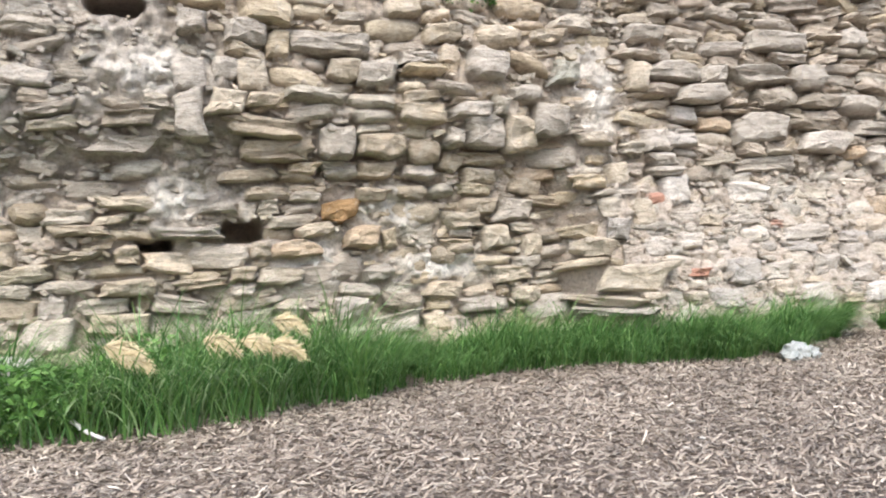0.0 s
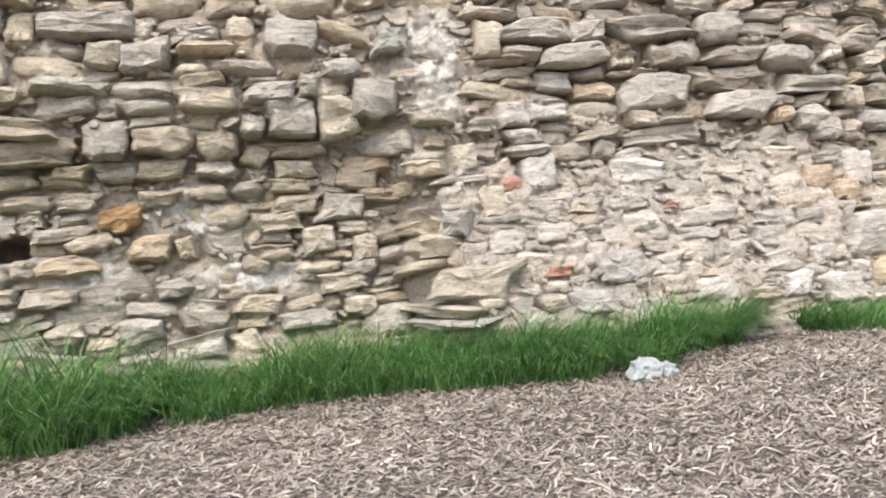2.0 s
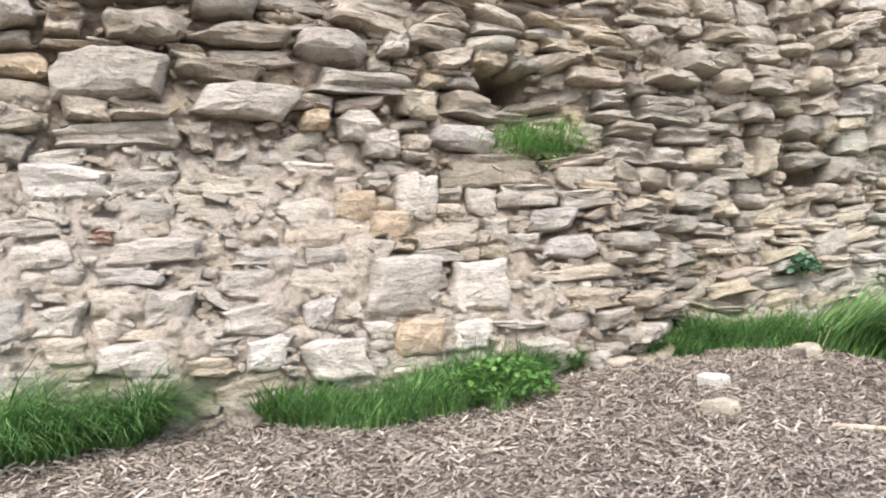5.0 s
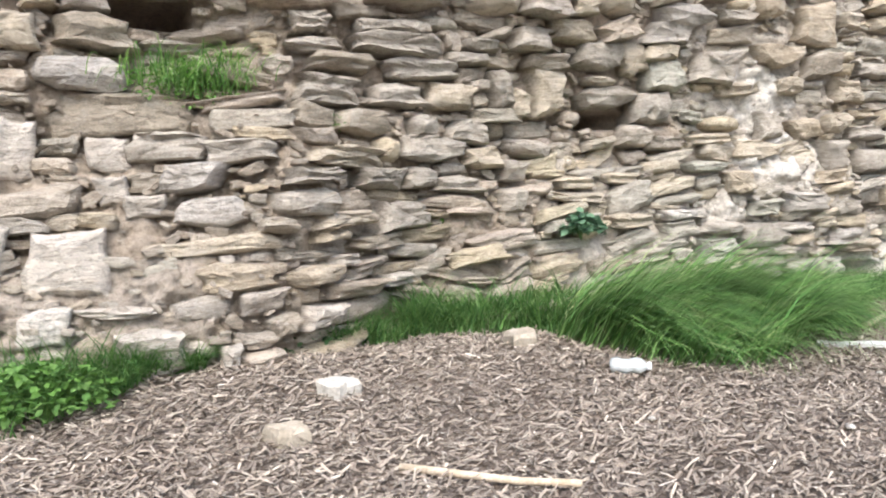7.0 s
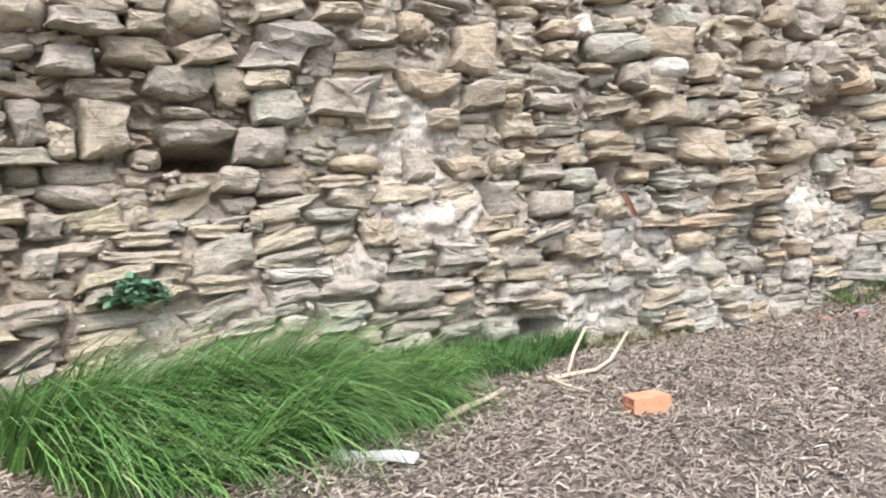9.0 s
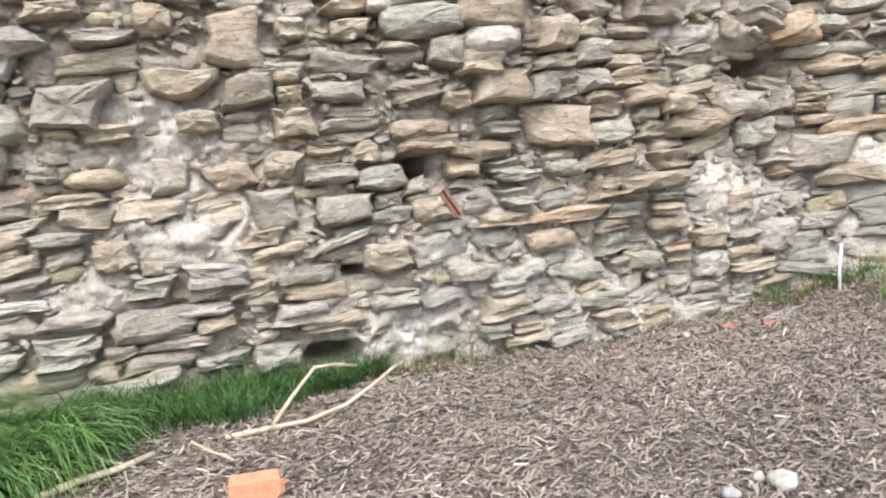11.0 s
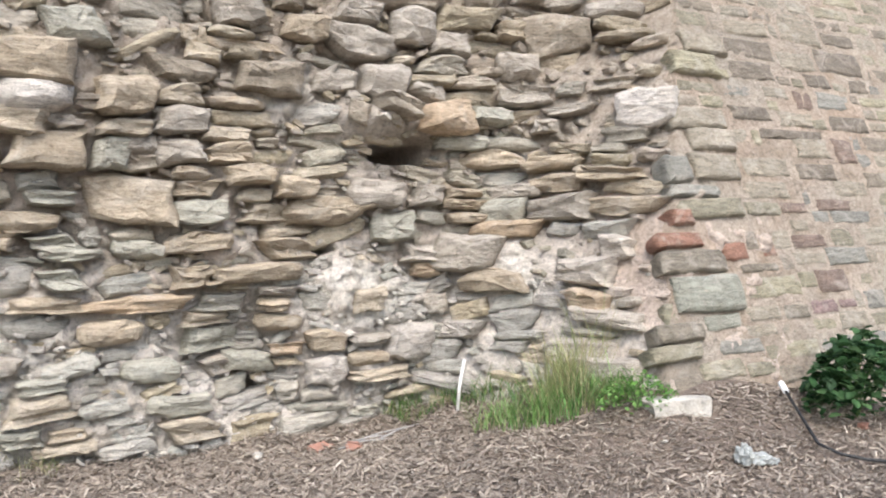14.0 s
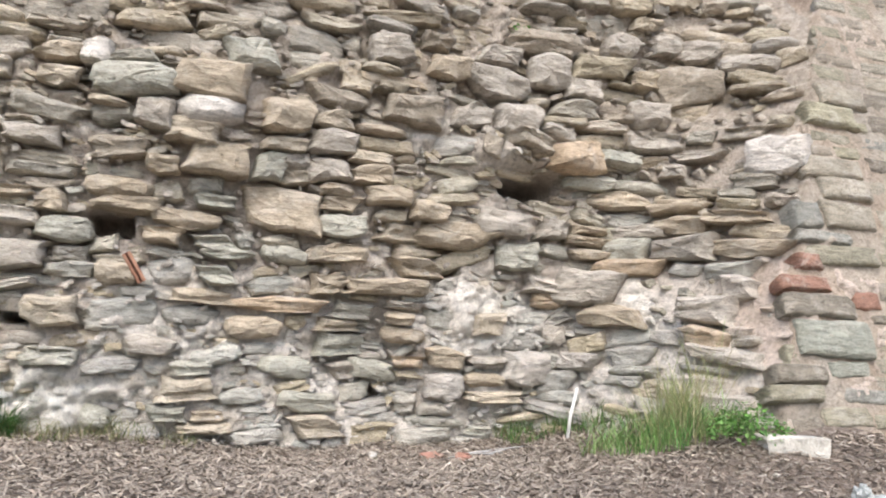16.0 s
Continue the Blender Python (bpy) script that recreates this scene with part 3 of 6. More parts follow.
special("slab", CREAM, (-0.13, 1.73, 0.46, 0.12, 0.20), (1.22, 1.03, 0.44, 0.16, 0.20), (1.33, 0.70, 0.34, 0.16, 0.20), (3.19, 1.54, 0.50, 0.18, 0.20), (3.34, 1.99, 0.39, 0.17, 0.20), (3.71, 0.94, 0.48, 0.17, 0.20), (4.54, 1.17, 0.25, 0.19, 0.20), (4.55, 0.61, 0.39, 0.10, 0.20), (4.84, 0.63, 0.24, 0.08, 0.10), (10.36, 0.93, 0.75, 0.11, 0.10), (11.28, 1.51, 0.64, 0.14, 0.20), (13.61, 1.11, 0.61, 0.09, 0.20), (13.62, 1.24, 0.47, 0.11, 0.20), (14.11, 0.86, 0.45, 0.13, 0.20), (14.14, 1.26, 0.46, 0.11, 0.20), (15.22, 1.62, 0.52, 0.11, 0.20), (15.22, 2.97, 0.43, 0.12, 0.20), (15.52, 2.08, 0.41, 0.13, 0.20))
special("slab", CREAM, (15.73, 1.49, 0.50, 0.18, 0.20), (16.76, 1.75, 0.28, 0.19, 0.20), (16.84, 2.06, 0.37, 0.22, 0.20), (16.89, 2.78, 0.27, 0.17, 0.20), (16.98, 0.44, 0.55, 0.12, 0.20), (17.36, 2.75, 0.32, 0.16, 0.20), (17.47, 0.91, 0.42, 0.25, 0.23), (17.93, 1.23, 0.34, 0.17, 0.16), (18.50, 0.36, 0.52, 0.18, 0.16), (18.65, 0.03, 0.48, 0.09, 0.16), (19.09, 2.41, 0.43, 0.12, 0.20), (19.20, 2.13, 0.29, 0.13, 0.20), (19.48, 2.67, 0.37, 0.16, 0.20), (19.54, 0.06, 0.48, 0.19, 0.16), (19.67, 0.93, 0.46, 0.11, 0.16), (19.89, 2.40, 0.41, 0.14, 0.20), (20.33, 1.62, 0.49, 0.13, 0.20), (21.15, 0.35, 0.64, 0.11, 0.16))
special("slab", GREYST, (-0.11, 2.25, 0.67, 0.16, 0.19), (0.67, 1.68, 0.34, 0.08, 0.20), (1.87, 2.03, 0.35, 0.18, 0.20), (2.21, 1.01, 0.36, 0.15, 0.20), (2.62, 3.13, 0.41, 0.12, 0.20), (3.17, 2.62, 0.51, 0.15, 0.20), (3.37, 0.62, 0.56, 0.17, 0.20), (4.56, 0.51, 0.41, 0.07, 0.20), (4.78, 1.75, 0.56, 0.08, 0.10), (5.35, 3.55, 0.51, 0.21, 0.23), (5.45, 1.98, 0.47, 0.11, 0.20), (5.69, 3.14, 0.74, 0.21, 0.23), (5.90, 1.15, 0.19, 0.16, 0.10), (6.08, 2.89, 0.73, 0.21, 0.23), (6.36, 1.40, 0.36, 0.13, 0.10), (6.91, 3.13, 0.95, 0.22, 0.23), (6.92, 2.06, 0.93, 0.17, 0.13), (7.50, 3.36, 0.57, 0.12, 0.20))
special("slab", GREYST, (8.78, 2.53, 0.97, 0.18, 0.23), (9.18, 1.12, 0.40, 0.11, 0.10), (9.46, 3.59, 0.54, 0.17, 0.20), (10.16, 1.61, 0.53, 0.19, 0.20), (10.61, 1.55, 0.48, 0.16, 0.20), (10.94, 1.19, 0.46, 0.17, 0.20), (10.98, 1.36, 0.42, 0.09, 0.20), (11.23, 2.53, 0.35, 0.13, 0.20), (11.25, 2.00, 0.53, 0.18, 0.20), (11.26, 2.37, 0.46, 0.11, 0.20), (11.58, 1.33, 0.46, 0.14, 0.20), (11.75, 1.04, 0.50, 0.20, 0.23), (11.84, 2.54, 0.66, 0.11, 0.20), (11.86, 1.99, 0.48, 0.19, 0.20), (11.90, 2.38, 0.83, 0.17, 0.23), (12.10, 2.20, 0.70, 0.16, 0.23), (12.13, 1.57, 0.58, 0.20, 0.23), (12.37, 1.27, 0.43, 0.14, 0.20))
special("slab", GREYST, (12.53, 2.31, 0.39, 0.10, 0.20), (12.54, 1.72, 0.40, 0.19, 0.20), (12.71, 2.42, 0.37, 0.10, 0.20), (14.07, 2.03, 0.66, 0.18, 0.23), (15.12, 0.76, 0.49, 0.13, 0.20), (15.53, 2.79, 0.55, 0.12, 0.20), (15.80, 0.50, 0.54, 0.10, 0.20), (17.11, 1.62, 0.54, 0.15, 0.20), (17.14, 1.33, 0.45, 0.22, 0.23), (17.23, 2.26, 0.45, 0.17, 0.20), (18.18, 0.69, 0.41, 0.15, 0.16), (19.19, 2.28, 0.26, 0.18, 0.20), (19.50, 2.24, 0.37, 0.20, 0.20), (19.76, 0.53, 0.26, 0.15, 0.16), (20.27, 1.11, 0.37, 0.07, 0.16), (20.80, 2.89, 0.40, 0.22, 0.20), (21.01, 3.25, 0.60, 0.29, 0.23), (21.04, 0.66, 0.42, 0.10, 0.16))
special("slab", GREYST, (21.20, 1.93, 0.57, 0.25, 0.23), (22.41, 3.84, 0.41, 0.24, 0.20), (22.76, 3.15, 0.44, 0.24, 0.23), (22.78, 2.87, 0.50, 0.20, 0.20), (22.91, 2.57, 0.18, 0.12, 0.20), (23.08, 2.70, 0.32, 0.10, 0.20), (23.27, 3.88, 0.42, 0.24, 0.20), (23.63, 3.71, 0.39, 0.18, 0.20))
special("slab", UMBER, (-0.06, 2.49, 0.61, 0.14, 0.16), (2.46, 0.70, 0.46, 0.19, 0.20), (4.21, 1.29, 0.30, 0.11, 0.20), (7.08, 2.88, 0.59, 0.22, 0.23), (7.62, 2.56, 0.62, 0.14, 0.20), (7.79, 2.85, 0.69, 0.18, 0.23), (9.67, 2.41, 0.46, 0.25, 0.23), (9.85, 1.83, 0.99, 0.28, 0.13), (10.41, 3.51, 0.73, 0.27, 0.23), (11.37, 2.23, 0.56, 0.14, 0.20), (11.50, 1.76, 0.47, 0.19, 0.20), (13.42, 2.32, 0.51, 0.17, 0.20), (17.86, 2.21, 0.48, 0.17, 0.20), (19.52, 2.86, 0.52, 0.18, 0.20), (21.46, 3.72, 0.82, 0.24, 0.23))
special("slab", PALE, (0.43, 1.46, 0.72, 0.10, 0.20), (4.23, 0.31, 0.30, 0.12, 0.20), (7.69, 0.98, 0.44, 0.21, 0.10), (7.71, 0.75, 0.48, 0.20, 0.10), (8.70, 2.20, 0.39, 0.22, 0.20), (9.72, 0.58, 0.43, 0.06, 0.10), (11.64, 0.56, 0.37, 0.09, 0.20), (21.70, 1.38, 0.63, 0.14, 0.20))
special("block", GREYST, (0.44, 2.52, 0.29, 0.40, 0.19), (0.50, 3.34, 0.27, 0.21, 0.20), (0.72, 2.92, 0.21, 0.22, 0.16), (0.90, 3.27, 0.41, 0.21, 0.20), (1.74, 3.22, 0.73, 0.20, 0.23), (1.79, 2.31, 0.39, 0.34, 0.23), (2.22, 2.96, 0.40, 0.25, 0.23), (2.98, 2.35, 0.22, 0.19, 0.20), (3.31, 2.42, 0.44, 0.32, 0.23), (3.35, 3.10, 0.49, 0.33, 0.23), (3.75, 1.62, 0.43, 0.22, 0.20), (3.89, 1.06, 0.30, 0.13, 0.20), (4.10, 2.55, 0.37, 0.31, 0.23), (4.30, 2.15, 0.42, 0.21, 0.20), (6.23, 3.12, 0.35, 0.19, 0.20), (6.92, 2.51, 0.73, 0.36, 0.23), (7.24, 3.58, 0.91, 0.24, 0.23), (7.70, 3.15, 0.48, 0.31, 0.23))
special("block", GREYST, (11.97, 1.35, 0.28, 0.16, 0.20), (12.08, 1.75, 0.24, 0.16, 0.20), (12.92, 2.10, 0.21, 0.30, 0.20), (12.92, 1.13, 0.18, 0.20, 0.20), (12.97, 1.36, 0.23, 0.18, 0.20), (13.22, 2.51, 0.37, 0.21, 0.20), (13.95, 2.38, 0.46, 0.25, 0.23), (14.58, 1.92, 0.40, 0.30, 0.23), (15.28, 2.31, 0.52, 0.29, 0.23), (15.63, 0.67, 0.56, 0.25, 0.23), (15.91, 1.71, 0.30, 0.26, 0.20), (16.61, 1.40, 0.33, 0.30, 0.20), (18.13, 2.49, 0.29, 0.21, 0.20), (19.49, 2.48, 0.40, 0.21, 0.20), (20.00, 3.43, 0.45, 0.26, 0.23), (21.04, 3.52, 0.44, 0.19, 0.20), (21.24, 2.91, 0.44, 0.30, 0.23), (21.57, 3.43, 0.48, 0.31, 0.23))
special("block", GREYST, (21.67, 1.91, 0.30, 0.18, 0.20), (21.80, 0.93, 0.23, 0.18, 0.16), (21.96, 3.33, 0.37, 0.21, 0.20), (22.08, 1.38, 0.42, 0.35, 0.23), (22.60, 1.95, 0.30, 0.13, 0.20), (22.77, 1.77, 0.29, 0.21, 0.20), (22.88, 3.94, 0.35, 0.21, 0.20))
special("block", PALE, (0.44, 2.88, 0.34, 0.29, 0.16), (1.93, 0.68, 0.35, 0.19, 0.20), (2.70, 2.01, 0.34, 0.14, 0.20), (4.16, 0.53, 0.47, 0.30, 0.23), (5.07, 1.15, 0.32, 0.21, 0.10), (5.35, 2.34, 0.27, 0.24, 0.20), (5.45, 2.12, 0.32, 0.14, 0.20), (5.51, 1.19, 0.33, 0.18, 0.10), (6.54, 0.81, 0.29, 0.18, 0.10), (6.94, 0.55, 0.41, 0.20, 0.10), (7.12, 1.23, 0.56, 0.16, 0.10), (7.19, 0.86, 0.29, 0.23, 0.10), (7.80, 2.34, 0.68, 0.26, 0.23), (8.21, 0.44, 0.47, 0.29, 0.13), (8.46, 3.68, 0.40, 0.22, 0.20), (8.82, 0.90, 0.58, 0.43, 0.13), (8.89, 2.05, 0.33, 0.22, 0.20), (9.04, 2.86, 0.25, 0.17, 0.20))
special("block", PALE, (9.13, 1.58, 0.34, 0.42, 0.13), (9.49, 0.89, 0.46, 0.37, 0.13), (9.75, 1.56, 0.29, 0.23, 0.10), (9.77, 1.31, 0.19, 0.18, 0.10), (9.90, 0.30, 0.38, 0.29, 0.13), (9.94, 1.20, 0.25, 0.14, 0.10), (10.35, 0.25, 0.11, 0.11, 0.20), (10.94, 0.42, 0.27, 0.14, 0.20), (11.13, 0.75, 0.16, 0.08, 0.20), (22.43, 0.63, 0.19, 0.14, 0.16), (22.45, 0.50, 0.24, 0.18, 0.16), (22.60, 0.88, 0.21, 0.12, 0.16), (22.67, 1.23, 0.20, 0.22, 0.20), (22.84, 1.41, 0.09, 0.20, 0.12))
special("block", CREAM, (0.75, 2.63, 0.35, 0.21, 0.16), (0.99, 2.90, 0.33, 0.29, 0.20), (1.88, 2.98, 0.30, 0.22, 0.20), (3.53, 1.36, 0.28, 0.24, 0.20), (3.75, 2.40, 0.35, 0.34, 0.23), (3.86, 0.70, 0.29, 0.17, 0.20), (3.95, 1.25, 0.22, 0.24, 0.20), (4.73, 0.82, 0.69, 0.26, 0.13), (4.83, 1.94, 0.24, 0.25, 0.10), (5.02, 1.52, 0.30, 0.28, 0.10), (5.20, 3.07, 0.24, 0.32, 0.20), (5.32, 0.59, 0.29, 0.13, 0.10), (5.93, 1.41, 0.30, 0.12, 0.10), (9.20, 2.39, 0.34, 0.23, 0.20), (12.37, 2.00, 0.41, 0.20, 0.20), (12.68, 1.49, 0.34, 0.17, 0.20), (13.12, 1.97, 0.19, 0.25, 0.20), (13.42, 2.05, 0.37, 0.38, 0.23))
special("block", CREAM, (13.67, 2.59, 0.51, 0.18, 0.20), (13.75, 2.78, 0.32, 0.13, 0.20), (14.36, 2.41, 0.29, 0.29, 0.20), (14.68, 2.44, 0.37, 0.16, 0.20), (16.17, 2.11, 0.33, 0.15, 0.20), (18.42, 2.41, 0.40, 0.21, 0.20), (21.06, 1.01, 0.30, 0.20, 0.16))
special("block", OCHRE, (0.89, 1.05, 0.23, 0.13, 0.20), (1.06, 2.65, 0.28, 0.14, 0.20), (2.18, 1.80, 0.36, 0.14, 0.20), (2.24, 2.06, 0.39, 0.19, 0.20), (2.25, 2.27, 0.47, 0.23, 0.23), (3.91, 1.88, 0.39, 0.18, 0.20), (15.45, 1.16, 0.30, 0.21, 0.20), (16.34, 1.69, 0.36, 0.19, 0.20), (16.50, 2.76, 0.44, 0.40, 0.23), (18.52, 2.81, 0.58, 0.27, 0.23), (18.59, 2.22, 0.54, 0.29, 0.23), (19.08, 2.64, 0.40, 0.28, 0.23), (19.15, 1.86, 0.70, 0.38, 0.23), (20.44, 1.96, 0.34, 0.19, 0.20), (20.54, 3.31, 0.39, 0.22, 0.20), (20.67, 0.69, 0.32, 0.19, 0.16))
special("slab", ORANGE, (1.39, 1.27, 0.48, 0.18, 0.20), (2.07, 1.38, 0.41, 0.20, 0.20), (4.03, 2.00, 0.52, 0.16, 0.20), (6.28, 2.56, 0.46, 0.17, 0.20), (19.18, 1.08, 0.80, 0.12, 0.16), (20.39, 0.62, 0.32, 0.10, 0.16), (21.72, 1.24, 0.41, 0.13, 0.16), (22.40, 1.59, 0.50, 0.17, 0.20))
special("slab", RUST, (1.87, 1.65, 0.41, 0.21, 0.20))
special("slab", UMBER, (11.50, 0.88, 0.51, 0.11, 0.20))
special("round", GREYST, (3.82, 2.82, 0.35, 0.19, 0.20), (8.52, 2.81, 0.55, 0.24, 0.23))
special("block", GREENISH, (4.27, 3.04, 0.32, 0.21, 0.20), (14.72, 2.22, 0.45, 0.27, 0.23), (18.79, 3.09, 0.41, 0.25, 0.23), (18.98, 2.21, 0.24, 0.25, 0.20), (19.69, 1.79, 0.45, 0.19, 0.20), (21.34, 1.62, 0.39, 0.25, 0.20), (22.09, 2.42, 0.48, 0.16, 0.20), (22.47, 1.76, 0.28, 0.21, 0.20))
special("block", UMBER, (4.61, 2.33, 0.35, 0.14, 0.20), (16.56, 2.32, 0.38, 0.24, 0.20), (20.22, 2.86, 0.58, 0.26, 0.23), (20.43, 3.54, 0.29, 0.14, 0.20), (23.19, 3.49, 0.52, 0.37, 0.23))
special("block", LILAC, (4.75, 1.34, 0.19, 0.22, 0.20), (5.69, 0.56, 0.45, 0.21, 0.10), (6.08, 0.82, 0.52, 0.27, 0.13), (10.31, 1.37, 0.38, 0.19, 0.20), (20.69, 0.41, 0.34, 0.25, 0.16), (21.42, 0.61, 0.43, 0.31, 0.19), (21.99, 0.70, 0.21, 0.16, 0.16))
special("block", BRICKISH, (5.25, 1.67, 0.18, 0.13, 0.10))
special("slab", BRICKISH, (5.49, 0.84, 0.28, 0.09, 0.10), (6.79, 1.35, 0.17, 0.08, 0.10))
special("block", WHITE, (5.53, 1.74, 0.32, 0.32, 0.13), (5.87, 2.67, 0.37, 0.20, 0.20), (6.59, 1.71, 0.53, 0.22, 0.13), (7.78, 0.52, 0.27, 0.21, 0.10), (9.31, 0.52, 0.28, 0.22, 0.10), (17.63, 2.96, 0.21, 0.21, 0.20), (23.44, 2.66, 0.31, 0.34, 0.23))
special("slab", LILAC, (5.71, 2.36, 0.43, 0.19, 0.20), (6.96, 1.08, 0.45, 0.12, 0.10), (7.85, 1.16, 0.47, 0.14, 0.10), (8.15, 0.75, 0.23, 0.22, 0.10), (9.64, 2.12, 0.61, 0.22, 0.23), (10.36, 1.14, 0.46, 0.18, 0.10), (14.76, 2.62, 0.61, 0.21, 0.23), (14.83, 2.79, 0.66, 0.19, 0.23), (16.07, 0.71, 0.46, 0.10, 0.20), (16.14, 0.95, 0.48, 0.18, 0.20), (16.71, 0.56, 0.53, 0.16, 0.20))
special("block", ORANGE, (8.33, 2.22, 0.22, 0.16, 0.20), (8.59, 1.53, 0.31, 0.24, 0.10), (8.84, 1.38, 0.29, 0.19, 0.10), (8.91, 0.52, 0.36, 0.28, 0.13), (21.83, 2.61, 0.52, 0.28, 0.23), (22.59, 1.01, 0.13, 0.17, 0.16))
special("round", CREAM, (14.10, 2.89, 0.35, 0.27, 0.20))
special("slab", WHITE, (14.70, 0.90, 0.44, 0.09, 0.20))
special("slab", GREENISH, (15.03, 0.54, 0.50, 0.20, 0.23), (15.04, 1.83, 0.23, 0.12, 0.20), (15.09, 1.34, 0.43, 0.10, 0.20), (15.71, 0.92, 0.37, 0.14, 0.20), (16.10, 0.30, 0.42, 0.10, 0.20), (16.50, 0.27, 0.41, 0.20, 0.20), (17.48, 0.58, 0.44, 0.14, 0.20), (17.50, 1.55, 0.42, 0.19, 0.20), (17.95, 2.77, 0.70, 0.25, 0.23), (18.37, 0.14, 0.35, 0.13, 0.16), (18.50, 0.50, 0.36, 0.11, 0.16), (18.58, 1.87, 0.41, 0.12, 0.20), (18.61, 1.55, 0.35, 0.14, 0.20), (18.67, 1.27, 0.32, 0.16, 0.20), (18.73, 1.46, 0.40, 0.09, 0.20), (19.19, 1.48, 0.44, 0.14, 0.20), (19.26, 0.56, 0.44, 0.17, 0.16), (19.46, 0.25, 0.54, 0.18, 0.16))
special("slab", GREENISH, (19.71, 0.75, 0.55, 0.21, 0.19), (20.08, 0.54, 0.41, 0.19, 0.16), (22.34, 2.67, 0.50, 0.17, 0.20))
special("round", GREENISH, (17.81, 0.10, 0.23, 0.19, 0.16))
special("round", WHITE, (18.50, 2.59, 0.51, 0.25, 0.23))

wall_pack = Packer(FIRST, LAST, -0.35, 4.9, 17)
for hx, hz, hw, hh in HOLES:
    wall_pack.block(hx, hz, hw * 2, hh * 2)
for _, _, sx, sz, sw, sh, _ in SPECIAL:
    wall_pack.block(sx, sz, sw + 0.02, sh + 0.02)


def wall_style(x, z):
    w0, w1, h0, h1, _, _, share = STYLE[zone(x, z)]
    bend = 1 / math.hypot(1, (wall_y(x + 0.1, z) - wall_y(x - 0.1, z)) / 0.2)
    return w0, w1, h0, h1, min(0.85, share + 0.85 * patch_at(x, z)), bend


wall_pack.fill(wall_style)


def in_hole(x, z):
    return min(math.sqrt(((x - a) / w) ** 4 + ((z - b) / h) ** 4) for a, b, w, h in HOLES)


# how far the mortar has been washed out of the joints
LOST = {"chunk": 0.8, "core": 0.4, "ochre": 0.6, "pale": 0.2, "slab": 0.8, "mixed": 0.6, "east": 0.6, "upper_shaded": 0.8, "lime": 0.1, "break": 0.1}


CLINGS = {"chunk": 0.04, "core": 0.09, "ochre": 0.065, "pale": 0.085, "slab": 0.045, "mixed": 0.07, "east": 0.075, "upper_shaded": 0.075, "lime": 0.07, "break": 0.08}


def wall_core(x0, x1):
    """The mortared core between the stones, deep in the putlog holes, with a rough surface; closed behind and on top."""
    step = 0.027
    nx = max(2, round((x1 - x0) / step))
    zs = np.arange(-0.4, 4.95, step)
    verts, tint = [], []
    for z in zs:
        for i in range(nx + 1):
            x = x0 + (x1 - x0) * i / nx
            zz = min(z, wall_top(x))
            where, limed = zone(x, zz), patch_at(x, zz)
            y = wall_y(x, zz) + 0.055 * fbm(x * 4, zz * 5, 2.0) + 0.14 * max(0.0, fbm(x * 1.9, zz * 1.9, 19.0, 3) + 0.12) * (1 - min(1.0, 2 * limed)) * LOST[where] + 0.045 * fbm(x * 13, zz * 17, 4.0, 3) + 0.02
            # where mortar still clings it stands out over the edges of the stones
            y -= CLINGS[where] * (0.35 + 1.5 * max(0.0, fbm(x * 3.1, zz * 3.7, 77.0, 3) + 0.05))
            d = in_hole(x, zz)
            if d < 1.2:
                y += 0.8 * (1 - smooth_step(0.8, 1.15, d))
            else:
                y -= 0.09 * smooth_step(0.25, 0.7, limed) * (0.6 + fbm(x * 6, zz * 6, 12.0, 2))
            verts.append((x, y, zz))
            tint.append(mortar_tone(x, zz))
    m = nx + 1
    faces = [(j * m + i, j * m + i + 1, (j + 1) * m + i + 1, (j + 1) * m + i) for j in range(len(zs) - 1) for i in range(nx)]
    rim = [(len(zs) - 1) * m + i for i in range(m)]
    back = len(verts)
    for i in rim:
        verts.append((verts[i][0], 1.9, verts[i][2]))
        tint.append(tint[i])
    low = len(verts)
    for i in rim:
        verts.append((verts[i][0], 1.9, -0.4))
        tint.append(tint[i])
    for i in range(nx):
        faces.append((rim[i], rim[i + 1], back + i + 1, back + i))
        faces.append((back + i, back + i + 1, low + i + 1, low + i))
    return mesh_from("wall_core", verts, faces, MORTAR, True, tint)


